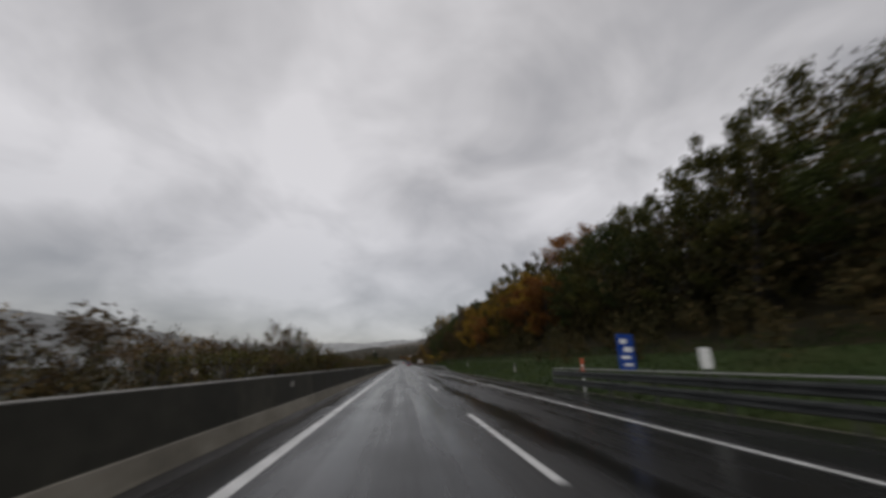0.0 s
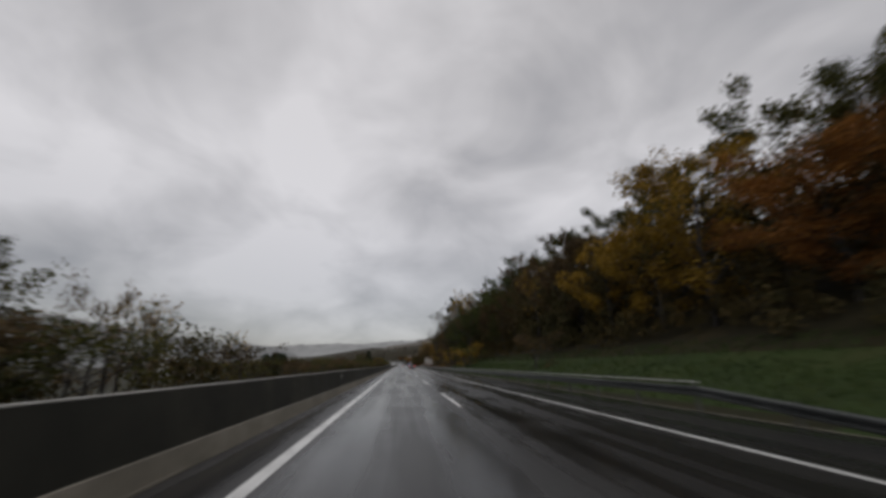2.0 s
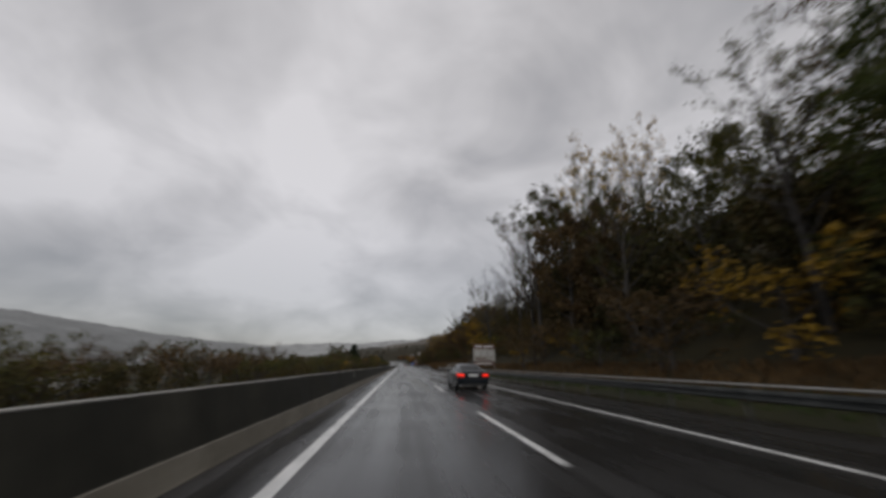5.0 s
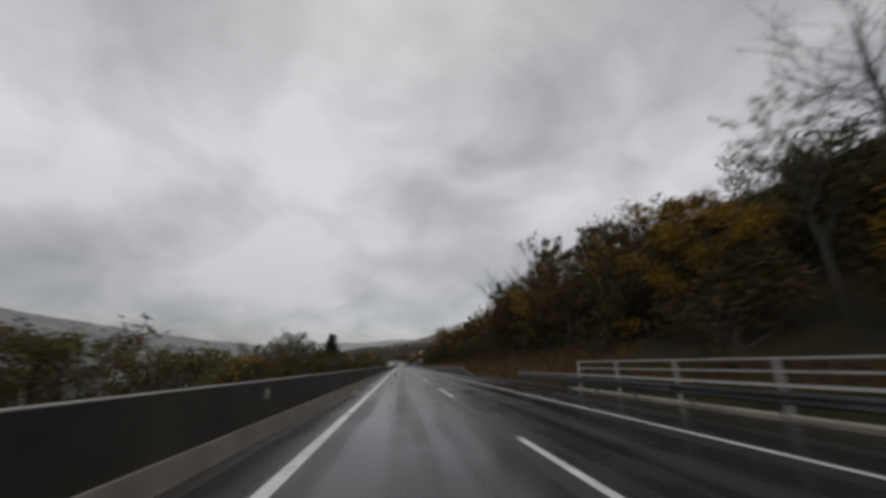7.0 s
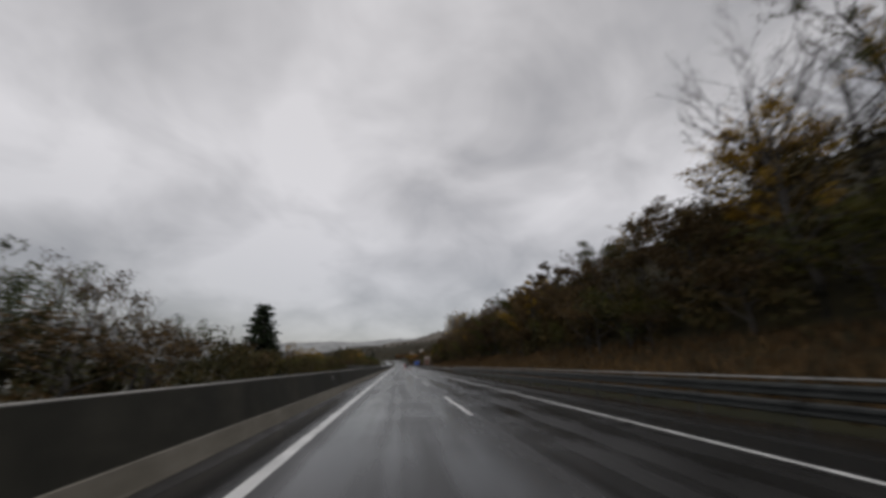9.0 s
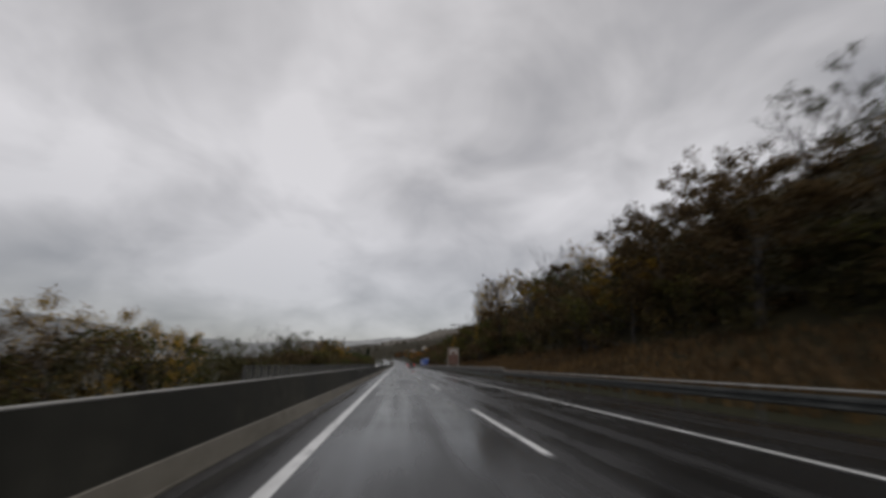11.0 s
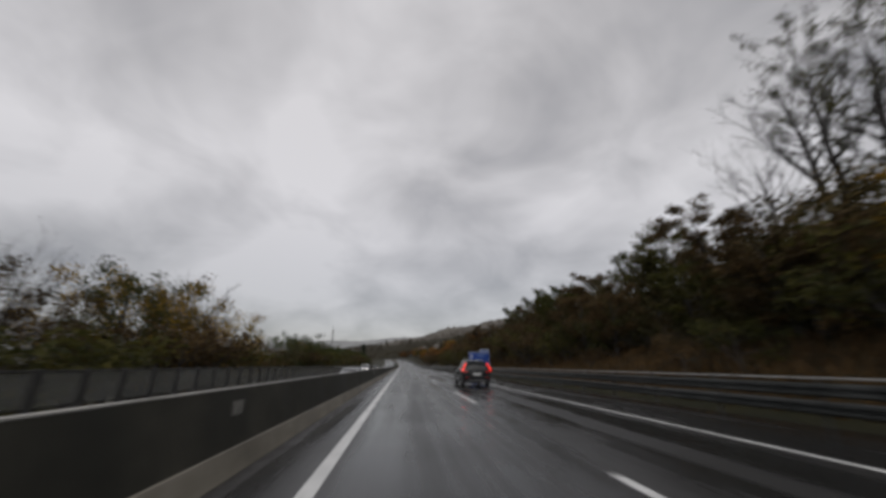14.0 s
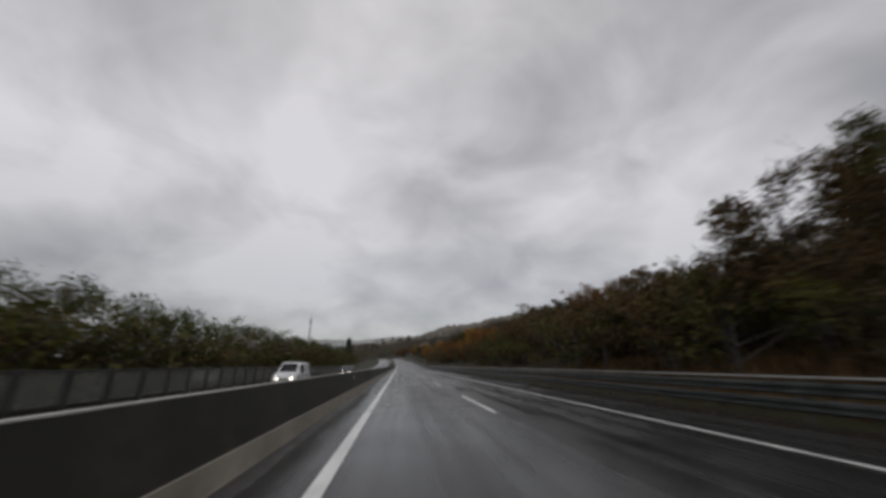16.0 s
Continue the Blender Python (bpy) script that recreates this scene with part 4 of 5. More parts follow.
def make_coupe(m):
    """Low four-door saloon with a falling roof; its tail is at y = 0."""
    st = [(0.0, 0.44, 0.80, 0.90, 0.72, 0.80, 0.66), (0.06, 0.34, 0.90, 0.985, 0.84, 0.88, 0.72), (0.30, 0.27, 0.93, 1.01, 0.88, 0.91, 0.73), (0.62, 0.25, 0.94, 1.07, 0.89, 0.925, 0.70), (1.05, 0.24, 0.93, 1.235, 0.90, 0.93, 0.63), (1.6, 0.22, 0.91, 1.37, 0.90, 0.93, 0.60), (2.3, 0.22, 0.89, 1.41, 0.90, 0.93, 0.61),
          (2.8, 0.22, 0.89, 1.34, 0.90, 0.93, 0.62), (3.45, 0.22, 0.90, 1.02, 0.90, 0.92, 0.70), (3.7, 0.23, 0.89, 0.965, 0.90, 0.915, 0.74), (4.25, 0.24, 0.84, 0.905, 0.88, 0.90, 0.74), (4.65, 0.26, 0.72, 0.79, 0.82, 0.84, 0.66), (4.78, 0.34, 0.58, 0.65, 0.68, 0.72, 0.57)]
    car = new("saloon_car")
    part("body", car_loft(st, (0.97, 3.80), 0.34), M_BLUECAR, car, "glossy blue-black bodywork", True)
    for s in (-1, 1):
        part("side_window", side_pane(st, 0.98, 1.88, s, 0.10, 0.78, 0.30, 0.0), M_CARGLASS, car)
        part("side_window", side_pane(st, 1.94, 3.14, s, 0.10, 0.80, 0.0, -0.40), M_CARGLASS, car)
        low, top = [], []
        for k in range(13):
            y = 0.80 + (3.34 - 0.80) * k / 12
            v = max(0.0, 1 - abs((y - 2.05) / 1.28) ** 2.4)
            for line, f in ((low, 0.055), (top, 0.055 + 0.80 * v)):
                x, z = flank(st, y, f)
                line.append((s * (x + 0.014), y, z))
        part("window_trim", tube(low, [0.015] * 13, 5), M_CHROME, car, "chrome window trim")
        part("window_trim", tube(top, [0.018] * 13, 5), M_CHROME, car, "chrome window trim")
        part("door_handle", box(s * 0.94 - 0.02, 1.55, 0.765, s * 0.94 + 0.022, 1.77, 0.80, 0.008), M_CHROME, car)
        part("door_handle", box(s * 0.94 - 0.02, 2.5, 0.755, s * 0.94 + 0.022, 2.72, 0.79, 0.008), M_CHROME, car)
        part("mirror", box(s * 1.0 - 0.10, 3.0, 0.92, s * 1.0 + 0.10, 3.13, 1.05, 0.035), M_BLUECAR, car)
        part("sill", box(s * 0.90 - 0.04, 1.38, 0.20, s * 0.90 + 0.03, 3.4, 0.30, 0.02), M_PLASTIC, car, "black sill")
        for y in (0.97, 3.80):
            wheel(car, s * 0.82, y, 0.34, s)
            arch(car, 0.936, y, 0.34, s)
        # wide lamp that wraps round the corner
        wrap = [Vector((s * 0.52, -0.012, 0.80)), Vector((s * 0.70, 0.0, 0.805)), Vector((s * 0.835, 0.05, 0.81)), Vector((s * 0.900, 0.20, 0.82)), Vector((s * 0.918, 0.36, 0.835))]
        lens = part("tail_lamp", blade(wrap, (0, 0, 0.078), 0.028, (s * 0.5, -1, 0)), M_LENS, car, "lit red tail lamp")
        part("light_band", blade(wrap[:4], (0, 0, 0.040), 0.036, (s * 0.5, -1, 0)), M_TAIL, lens, "glowing red band")
    part("rear_window", deck_pane(st, 0.66, 1.24, 0.58, 0.47), M_CARGLASS, car)
    part("rear_bumper", box(-0.84, -0.085, 0.33, 0.84, 0.16, 0.64, 0.05), M_BLUECAR, car)
    part("diffuser", box(-0.62, -0.07, 0.22, 0.62, 0.10, 0.36, 0.02), M_PLASTIC, car)
    part("boot_lip", box(-0.66, 0.0, 0.985, 0.66, 0.12, 1.0, 0.006), M_BLUECAR, car)
    part("gate_strip", box(-0.42, -0.022, 0.865, 0.42, 0.0, 0.885, 0.004), M_CHROME, car, "chrome strip above the plate")
    part("number_plate", box(-0.26, -0.03, 0.735, 0.26, -0.012, 0.845, 0.004), M_PLATE, car, "pale blank number plate")
    part("windscreen", deck_pane(st, 3.42, 2.88, 0.68, 0.54), M_CARGLASS, car)
    car.matrix_basis = m
    tagged(car, "blue-black saloon car with chrome window trim, lamps lit", "car")


def make_van(m, paint, label, length=5.3, height=1.95, lamps=True, name="van"):
    """A van or tall car whose nose is at y = 0, facing back along the road."""
    h = height
    st = [(0.0, 0.35, 0.66, 0.74, 0.76, 0.80, 0.66), (0.12, 0.26, 0.86, 0.93, 0.88, 0.90, 0.76), (0.75, 0.24, 1.02, 1.12, 0.92, 0.94, 0.80), (1.55, 0.24, 1.05, h - 0.10, 0.93, 0.95, 0.74), (2.0, 0.24, 1.06, h, 0.94, 0.96, 0.78),
          (length - 0.3, 0.26, 1.06, h, 0.94, 0.96, 0.78), (length - 0.03, 0.34, 1.05, h - 0.08, 0.92, 0.94, 0.76), (length, 0.40, 0.98, h - 0.25, 0.84, 0.88, 0.70)]
    car = new(name)
    part("body", car_loft(st, (0.95, length - 0.95), 0.33), paint, car, "", True)
    part("windscreen", deck_pane(st, 0.80, 1.50, 0.66, 0.60), M_CARGLASS, car)
    for s in (-1, 1):
        part("side_window", side_pane(st, 1.25, 2.25, s, 0.10, 0.80, 0.35, 0.0), M_CARGLASS, car)
        part("mirror", box(s * 1.02 - 0.09, 1.20, 1.05, s * 1.02 + 0.09, 1.32, 1.30, 0.03), M_PLASTIC, car)
        strip_lamp("headlamp", [(s * 0.50, 0.72, 0.0), (s * 0.50, 0.60, 0.0), (s * 0.78, 0.60, 0.05), (s * 0.82, 0.78, 0.10)], -0.02, 0.08, M_HEAD if lamps else M_CARGLASS, car, "lit headlamp" if lamps else "")
        for y in (0.95, length - 0.95):
            wheel(car, s * 0.85, y, 0.33, s)
            arch(car, 0.962, y, 0.33, s)
    part("grille", box(-0.45, -0.015, 0.52, 0.45, 0.02, 0.66, 0.01), M_PLASTIC, car)
    part("bumper", box(-0.84, -0.06, 0.26, 0.84, 0.12, 0.46, 0.03), M_PLASTIC, car)
    part("number_plate", box(-0.26, -0.075, 0.34, 0.26, -0.058, 0.44), M_PLATE, car, "pale blank number plate")
    car.matrix_basis = m
    tagged(car, label, name.replace("_", " "))


make_suv(on_road(5.85, 490.4))
make_coupe(on_road(5.48, 195.5))
make_van(on_road(-4.1, 502.5, -FAR_DROP), M_SILVERCAR, "silver car with headlamps lit on the far carriageway", 4.5, 1.45, True, "car")
make_van(on_road(-8.2, 560.0, -FAR_DROP), M_WHITECAR, "white delivery van with headlamps lit on the far carriageway", 4.5, 1.9)
make_van(on_road(-7.6, 590, -FAR_DROP), M_DARKCAR, "dark car with bright headlamps on the far carriageway", 4.3, 1.55, True, "car")

# ---------------------------------------------------------------- trees


def puff(r, gx, gz):
    """A place inside a leaf clump, and a leaf size: large within, small at its rim."""
    while True:
        v = Vector((r.uniform(-1, 1), r.uniform(-1, 1), r.uniform(-1, 1)))
        q = v.length
        if q < 1:
            return Vector((v.x * gx, v.y * gx, v.z * gz)), 1.75 - 0.95 * q


def grow(seed, height, spread, limbs, leaves, leaf_size, bare=0.0, conifer=False, low=0.25, twigs=3, clump=0.12):
    """Trunk with limbs and twigs, and a crown of small leaf blades round the twigs; returns two meshes' data."""
    rnd = random.Random(seed)
    V, F = [], []

    def add_tube(pts, rad, sides):
        o = len(V)
        for i, (p, r) in enumerate(zip(pts, rad)):
            a = (pts[min(i + 1, len(pts) - 1)] - pts[max(i - 1, 0)])
            q = a.to_track_quat("Z", "Y")
            for k in range(sides):
                V.append(p + q @ Vector((r * math.cos(k * 2 * math.pi / sides), r * math.sin(k * 2 * math.pi / sides), 0)))
        for i in range(len(pts) - 1):
            for k in range(sides):
                F.append((o + i * sides + k, o + i * sides + (k + 1) % sides, o + (i + 1) * sides + (k + 1) % sides, o + (i + 1) * sides + k))

    lean = Vector((rnd.uniform(-0.06, 0.06), rnd.uniform(-0.06, 0.06), 1))
    n = 6
    trunk = [Vector((0, 0, -0.6))]
    for i in range(1, n + 1):
        t = i / n
        trunk.append(Vector((lean.x * height * t + rnd.uniform(-1, 1) * 0.012 * height, lean.y * height * t + rnd.uniform(-1, 1) * 0.012 * height, height * (0.97 if conifer else 0.88) * t)))
    r0 = height * 0.016 + 0.04
    add_tube(trunk, [r0 * (1 - 0.88 * i / n) for i in range(n + 1)], 5)
    tips = []
    for k in range(limbs):
        t = low + (0.98 - low) * (k + rnd.random()) / limbs
        i = min(n - 1, int(t * n))
        base = trunk[i].lerp(trunk[i + 1], t * n - i)
        ang = k * 2.4 + rnd.uniform(-0.5, 0.5)
        if conifer:
            reach = spread * (1.02 - t) * rnd.uniform(0.8, 1.1) + 0.15
            rise = -0.12 * reach
        else:
            reach = spread * (0.5 + 0.7 * math.sin(math.pi * min(1, (t - low) / (1.05 - low) * 0.85 + 0.12))) * rnd.uniform(0.6, 1.05)
            rise = min(reach * (rnd.uniform(0.9, 1.9) if bare else rnd.uniform(0.5, 1.3)), height * 1.02 - base.z)
        end = base + Vector((math.cos(ang) * reach, math.sin(ang) * reach, rise))
        mid = base.lerp(end, 0.5) + Vector((math.cos(ang) * 0.08 + rnd.uniform(-0.09, 0.09), math.sin(ang) * 0.08 + rnd.uniform(-0.09, 0.09), rnd.uniform(-0.14, 0.02))) * reach
        lr = r0 * (1 - t) * 0.45 + 0.012
        add_tube([base, mid, end], [lr, lr * 0.6, lr * 0.2], 3)
        if not bare:
            tips += [mid, end, end]
        way = (end - base).normalized()
        for _ in range(twigs if not conifer else 1):
            s = mid.lerp(end, rnd.uniform(-0.3, 1.0))
            if conifer:
                d = Vector((rnd.uniform(-1, 1), rnd.uniform(-1, 1), -rnd.uniform(0, 0.2))) * reach * 0.5
            else:
                d = (way + Vector((rnd.uniform(-0.9, 0.9), rnd.uniform(-0.9, 0.9), rnd.uniform(0.0, 0.8)))).normalized() * reach * rnd.uniform(0.35, 0.65)
            add_tube([s, s + d], [lr * 0.4, 0.006], 3)
            if not bare:
                tips += [s + d * 0.5, s + d * 0.8, s + d]
                continue
            turn = d.normalized()
            for _ in range(4):
                q = s + d * rnd.uniform(0.15, 1)
                e2 = q + (turn + Vector((rnd.uniform(-0.8, 0.8), rnd.uniform(-0.8, 0.8), rnd.uniform(0.0, 0.9)))).normalized() * reach * rnd.uniform(0.18, 0.4)
                add_tube([q, e2], [lr * 0.2 + 0.004, 0.004], 3)
                tips += [e2, q.lerp(e2, rnd.uniform(0.4, 0.9))]
    tips.append(trunk[-1])
    LV, LF = [], []
    for _ in range(leaves):
        c = rnd.choice(tips)
        g = clump * spread
        dp, grade = puff(rnd, g * (2.1 if conifer else 1.9), g * (0.9 if conifer else 1.8))
        p = c + dp
        if p.z < low * height * 0.4:
            continue
        s = leaf_size * rnd.uniform(0.7, 1.3) * grade
        q = Euler((rnd.uniform(0, 6.3), rnd.uniform(-1.1, 1.1), rnd.uniform(0, 6.3))).to_quaternion()
        o = len(LV)
        LV += [p + q @ Vector(v) for v in ((-s * 0.5, -s * 0.2, 0), (s * 0.5, -s * 0.25, s * 0.1), (0, s * 0.5, 0))]
        LF.append((o, o + 1, o + 2))
    return V, F, LV, LF


def make_tree(name, seed, leaf, label, spread=3.6, limbs=24, leaves=6400, leaf_size=0.27, bark=None, low=0.10, height=16.0, **kw):
    V, F, LV, LF = grow(seed, height, spread, limbs, leaves, leaf_size, low=low, **kw)
    thing = new(name)
    part("trunk", mesh_of("trunk", V, F, bark or M_BARK, None, True), None, thing)
    if LF:
        part("crown", mesh_of("crown", LV, LF, LEAF[leaf]), None, thing)
    tagged(thing, label, "tree")
    return thing


PROTO = {
    "green": [make_tree("alder_tree", 11, "green", "dark green broadleaf tree on the wooded bank"), make_tree("alder_tree", 12, "green", "dark green broadleaf tree on the wooded bank", 4.3)],
    "olive": [make_tree("oak_tree", 21, "olive", "olive-green autumn tree on the wooded bank"), make_tree("oak_tree", 22, "olive", "olive-green autumn tree on the wooded bank", 3.2)],
    "ochre": [make_tree("lime_tree", 31, "ochre", "yellow-ochre autumn tree on the wooded bank"), make_tree("lime_tree", 33, "ochre", "yellow-ochre autumn tree on the wooded bank", 4.2)],
    "birch": [make_tree("birch_tree", 32 + j, "ochre", "slender birch with thinning yellow leaves", sp, leaves=3200, bark=M_PALEBARK, leaf_size=0.15, low=0.3, bare=1, limbs=20, clump=0.075) for j, sp in enumerate((2.5, 2.9))],
    "rust": [make_tree("maple_tree", 41, "rust", "rust-orange autumn tree beside the grass verge"), make_tree("maple_tree", 42, "rust", "rust-orange autumn tree beside the grass verge", 4.3)],
    "brown": [make_tree("beech_tree", 51, "brown", "brown-leaved autumn tree on the wooded bank"), make_tree("beech_tree", 52, "brown", "brown-leaved autumn tree on the wooded bank", 3.2)],
    "thin": [make_tree("poplar_tree", 61 + j, leaf, "tall tree with sparse %s leaves" % word, sp, leaves=2900, bare=1, leaf_size=0.15, low=0.3, limbs=20, clump=0.07) for j, (leaf, word, sp) in enumerate((("brown", "brown", 3.2), ("olive", "olive", 3.0), ("ochre", "yellow-brown", 2.9)))],
    "bare": [make_tree("bare_tree", 71 + j, "brown", "nearly leafless tree with fine grey twigs", sp, leaves=260, limbs=26, twigs=4, bare=1, leaf_size=0.10, low=0.32) for j, sp in enumerate((3.4, 2.9))],
    "conifer": [make_tree("conifer_tree", 81, "conifer", "dark upright conifer tree", 3.2, limbs=50, leaves=4600, leaf_size=0.32, conifer=True, low=0.08)],
}
# dense golden trees that stand open to the lay-by
DENSE = {k: [make_tree(n, s0 + j, k, lab, sp, 30, 14000, 0.22, clump=0.13) for j, sp in enumerate((3.6, 4.3))] for k, n, s0, lab in (("rust", "maple_tree", 241, "dense rust-orange autumn tree beside the grass verge"), ("ochre", "lime_tree", 231, "dense golden-ochre autumn tree beside the grass verge"))}
DENSE.update(olive=PROTO["olive"], brown=PROTO["brown"])
# low trees for the thickets beyond the far carriageway
SMALL = {
    "green": [make_tree("hazel_tree", 111, "green", "low dark green tree beyond the far carriageway", 4.4, 16, 2900, 0.29, clump=0.14)],
    "olive": [make_tree("hazel_tree", 121, "olive", "low olive-green tree beyond the far carriageway", 4.4, 16, 2900, 0.29, clump=0.14)],
    "ochre": [make_tree("hazel_tree", 131, "ochre", "low yellow-ochre tree beyond the far carriageway", 4.6, 16, 2900, 0.29, clump=0.14)],
    "rust": [make_tree("hazel_tree", 141, "rust", "low rust-brown tree beyond the far carriageway", 4.3, 16, 2900, 0.28, clump=0.13)],
    "brown": [make_tree("hazel_tree", 151, "brown", "low brown-leaved tree beyond the far carriageway", 4.4, 16, 2900, 0.29, clump=0.14)],
    "thin": PROTO["thin"], "bare": PROTO["bare"], "conifer": PROTO["conifer"],
}
started = {}


def set_down(src, m):
    """Puts the first one in place, then copies, each with its own size."""
    if m.translation.y < 4:
        return
    if src in started:
        a, b, c = started[src]
        copy_thing(src, m @ Matrix.Diagonal((1 / a, 1 / b, 1 / c, 1)))
    else:
        src.matrix_basis = m
        started[src] = tuple(src.scale)


def plant(kind, x, y, h, rnd, wide=1.0, kinds=PROTO):
    src = rnd.choice(kinds[kind])
    s = h / 16.0
    w = s * wide * rnd.uniform(0.95, 1.2) * min(1.0, (15.0 / h) ** 0.5)
    m = Matrix.Translation((x, y, ground_z(x, y))) @ Euler((0, 0, rnd.uniform(0, 6.3))).to_matrix().to_4x4() @ Matrix.Diagonal((w, w, s, 1))
    set_down(src, m)


# heights that the tree tops reach 24 m from the left edge line
TOP_RIGHT = [(-60, 17), (20, 17.5), (45, 17.6), (70, 18.6), (100, 17.8), (135, 19.5), (160, 21.5), (195, 19), (205, 23), (212, 27), (232, 27), (240, 22), (249, 16), (258, 15.6), (266, 15.8), (273, 17.2), (283, 18.4), (297, 19.8), (306, 18.2), (325, 16.2), (333, 15.3), (345, 15.7), (395, 16), (425, 15.2), (434, 15.6), (440, 17.2), (450, 19.0), (465, 18.5), (482, 17.5), (488, 13), (495, 13.8), (502, 13.2), (509, 12.2), (517, 12.2), (526, 11.2), (537, 11.2), (541, 13.0), (546, 11.8), (551, 10.4), (563, 10.3), (575, 11.2), (620, 11.2), (700, 14), (760, 18), (900, 20)]
MIX = [(40, "green green olive olive brown"), (54, "olive olive ochre green"), (78, "rust ochre olive rust brown"), (92, "brown olive rust brown olive ochre"), (112, "olive green ochre olive brown"), (135, "brown olive brown brown thin"), (192, "brown olive brown thin green olive"), (226, "thin brown thin olive thin"), (246, "bare bare thin olive thin"), (272, "ochre brown brown thin ochre"), (300, "brown ochre ochre brown bare thin"), (330, "olive brown thin ochre bare brown"), (400, "brown thin brown bare olive ochre brown"), (424, "brown thin olive bare brown thin"), (441, "brown thin brown olive brown"), (472, "birch thin thin birch thin"), (489, "bare thin bare"), (530, "olive brown thin brown brown bare"), (1500, "brown olive ochre brown bare thin rust")]


def mix_at(y, rnd):
    for last, names in MIX:
        if y < last:
            return rnd.choice(names.split())
    return "brown"


rnd = random.Random(5)


def bank_height(x, y, share):
    z_top = 1.33 + (table(TOP_RIGHT, y) - 1.33) * max(x, 14) / 24.0 * share
    return max(3.0, min(26, z_top - ground_z(x, y) + road_z(y)))


def bank_tree(x, y, share, front=False):
    kind = mix_at(y, rnd)
    if front and 441 < y < 490:
        kind, share = rnd.choice(("olive", "brown", "brown", "ochre")), share * 0.74
    if 226 < y < 250:
        return
    h = bank_height(x, y, share)
    if kind in ("bare", "thin"):
        h *= 1.08
    plant(kind, x, y, h, rnd, max(1.0, min(1.9, (9.0 if kind in ("bare", "thin", "birch") else 12.0) / h)), DENSE if 54 <= y < 92 else PROTO)


y = -30.0
while y < 690:
    near = 19.5 if y < 160 else (18.6 if 262 < y < 430 else 17.4)
    bank_tree(near + rnd.uniform(0, 2.5), y, rnd.uniform(0.66, 0.95), True)
    y += rnd.uniform(5.2, 6.8) if y < 600 else 10
y = -28.0
while y < 690:
    bank_tree(23.5 + rnd.uniform(0, 4.0), y, rnd.uniform(0.88, 1.04))
    y += rnd.uniform(5.2, 7.2) if y < 600 else 11

# tall trees that stand out above the rest
for kind, x, y, top in (("bare", 17.2, 239.7, 16.4), ("bare", 22, 236.8, 20.5), ("bare", 23.5, 232.8, 21.5), ("bare", 26, 243.5, 19.5), ("thin", 24.3, 227.5, 26.0), ("thin", 25.2, 222.8, 25.5), ("thin", 22.5, 218.6, 24.0),
                        ("thin", 34.5, 320.0, 31.8), ("bare", 23.5, 249.6, 19.8), ("bare", 26.0, 309.5, 20.5), ("bare", 26.5, 312.6, 20.5), ("bare", 25.5, 318.0, 19.0), ("bare", 26, 322.5, 18.5), 
                        ("thin", 28.9, 484.0, 24.5), ("bare", 29.5, 485.2, 24.0), ("thin", 27.5, 480.8, 22.0), ("bare", 29.0, 477.8, 23.0), ("birch", 30.0, 473.5, 25.0), ("birch", 27.4, 470.5, 23.5), ("olive", 24.5, 541.0, 13.4), ("bare", 25.5, 544.5, 13.8), ("olive", 25.0, 530.5, 13.8), ("brown", 25.5, 526.6, 13.4), ("bare", 24.0, 321.0, 21.4), ("olive", 24.0, 77.2, 19.6), ("bare", 25.0, 420.0, 17.8), ("bare", 26.0, 416.6, 18.0), ("bare", 25.5, 424.5, 17.6), ("thin", 25.5, 437.0, 19.4), ("birch", 26.0, 451.0, 21.0), ("green", 24.0, 521.0, 12.9), ("green", 25.0, 516.5, 12.9)):
    plant(kind, x, y, top - ground_z(x, y), rnd)

for k in range(30):
    yy = 690 + 11.0 * k
    bank_tree(road_x(yy) + rnd.uniform(16, 24), yy, rnd.uniform(0.7, 0.9)) if yy < 1000 else None

# trees and thickets beyond the far carriageway
TOP_LEFT = [(-40, 5), (40, 4.5), (70, 4.5), (82, 5.8), (89, 9.2), (99, 9.2), (108, 8), (126, 7.8), (129, 2.5), (134, 1.8), (156, 2.3), (185, 2.8), (233, 3.5), (241, 2.8), (252, 4.3), (266, 3.2), (280, 3.2), (286, 1.6), (302, 2.0), (308, 5.8), (316, 5.4), (327, 8.2), (340, 8.4), (345, 7.4), (349, 5.0), (355, 6.2), (362, 4.5), (395, 4.5), (400, 6.0), (407, 5.6), (412, 3), (431, 3), (436, 4.6), (441, 8.4), (447, 7.4), (452, 5.2), (460, 4.2), (470, 3.9), (476, 5.2), (481, 7.0), (485, 8.0), (490, 7.2), (500, 9.0), (509, 9.6), (515, 8.4), (521, 5.8), (529, 5.4), (536, 7.6), (545, 6.8), (556, 7.2), (569, 6.2), (580, 6.6), (620, 7), (700, 7)]
MIXL = [(60, "ochre brown thin olive"), (84, "olive ochre brown"), (129, "thin bare olive brown thin"), (200, "brown olive"), (300, "olive brown olive brown"), (345, "olive green brown thin olive"), (395, "bare thin brown"), (412, "ochre"), (456, "bare thin brown olive"), (472, "olive ochre brown olive"), (500, "rust brown bare olive ochre brown"), (530, "olive brown ochre"), (560, "olive ochre brown green brown"), (1500, "olive green green brown olive")]
y = -40.0
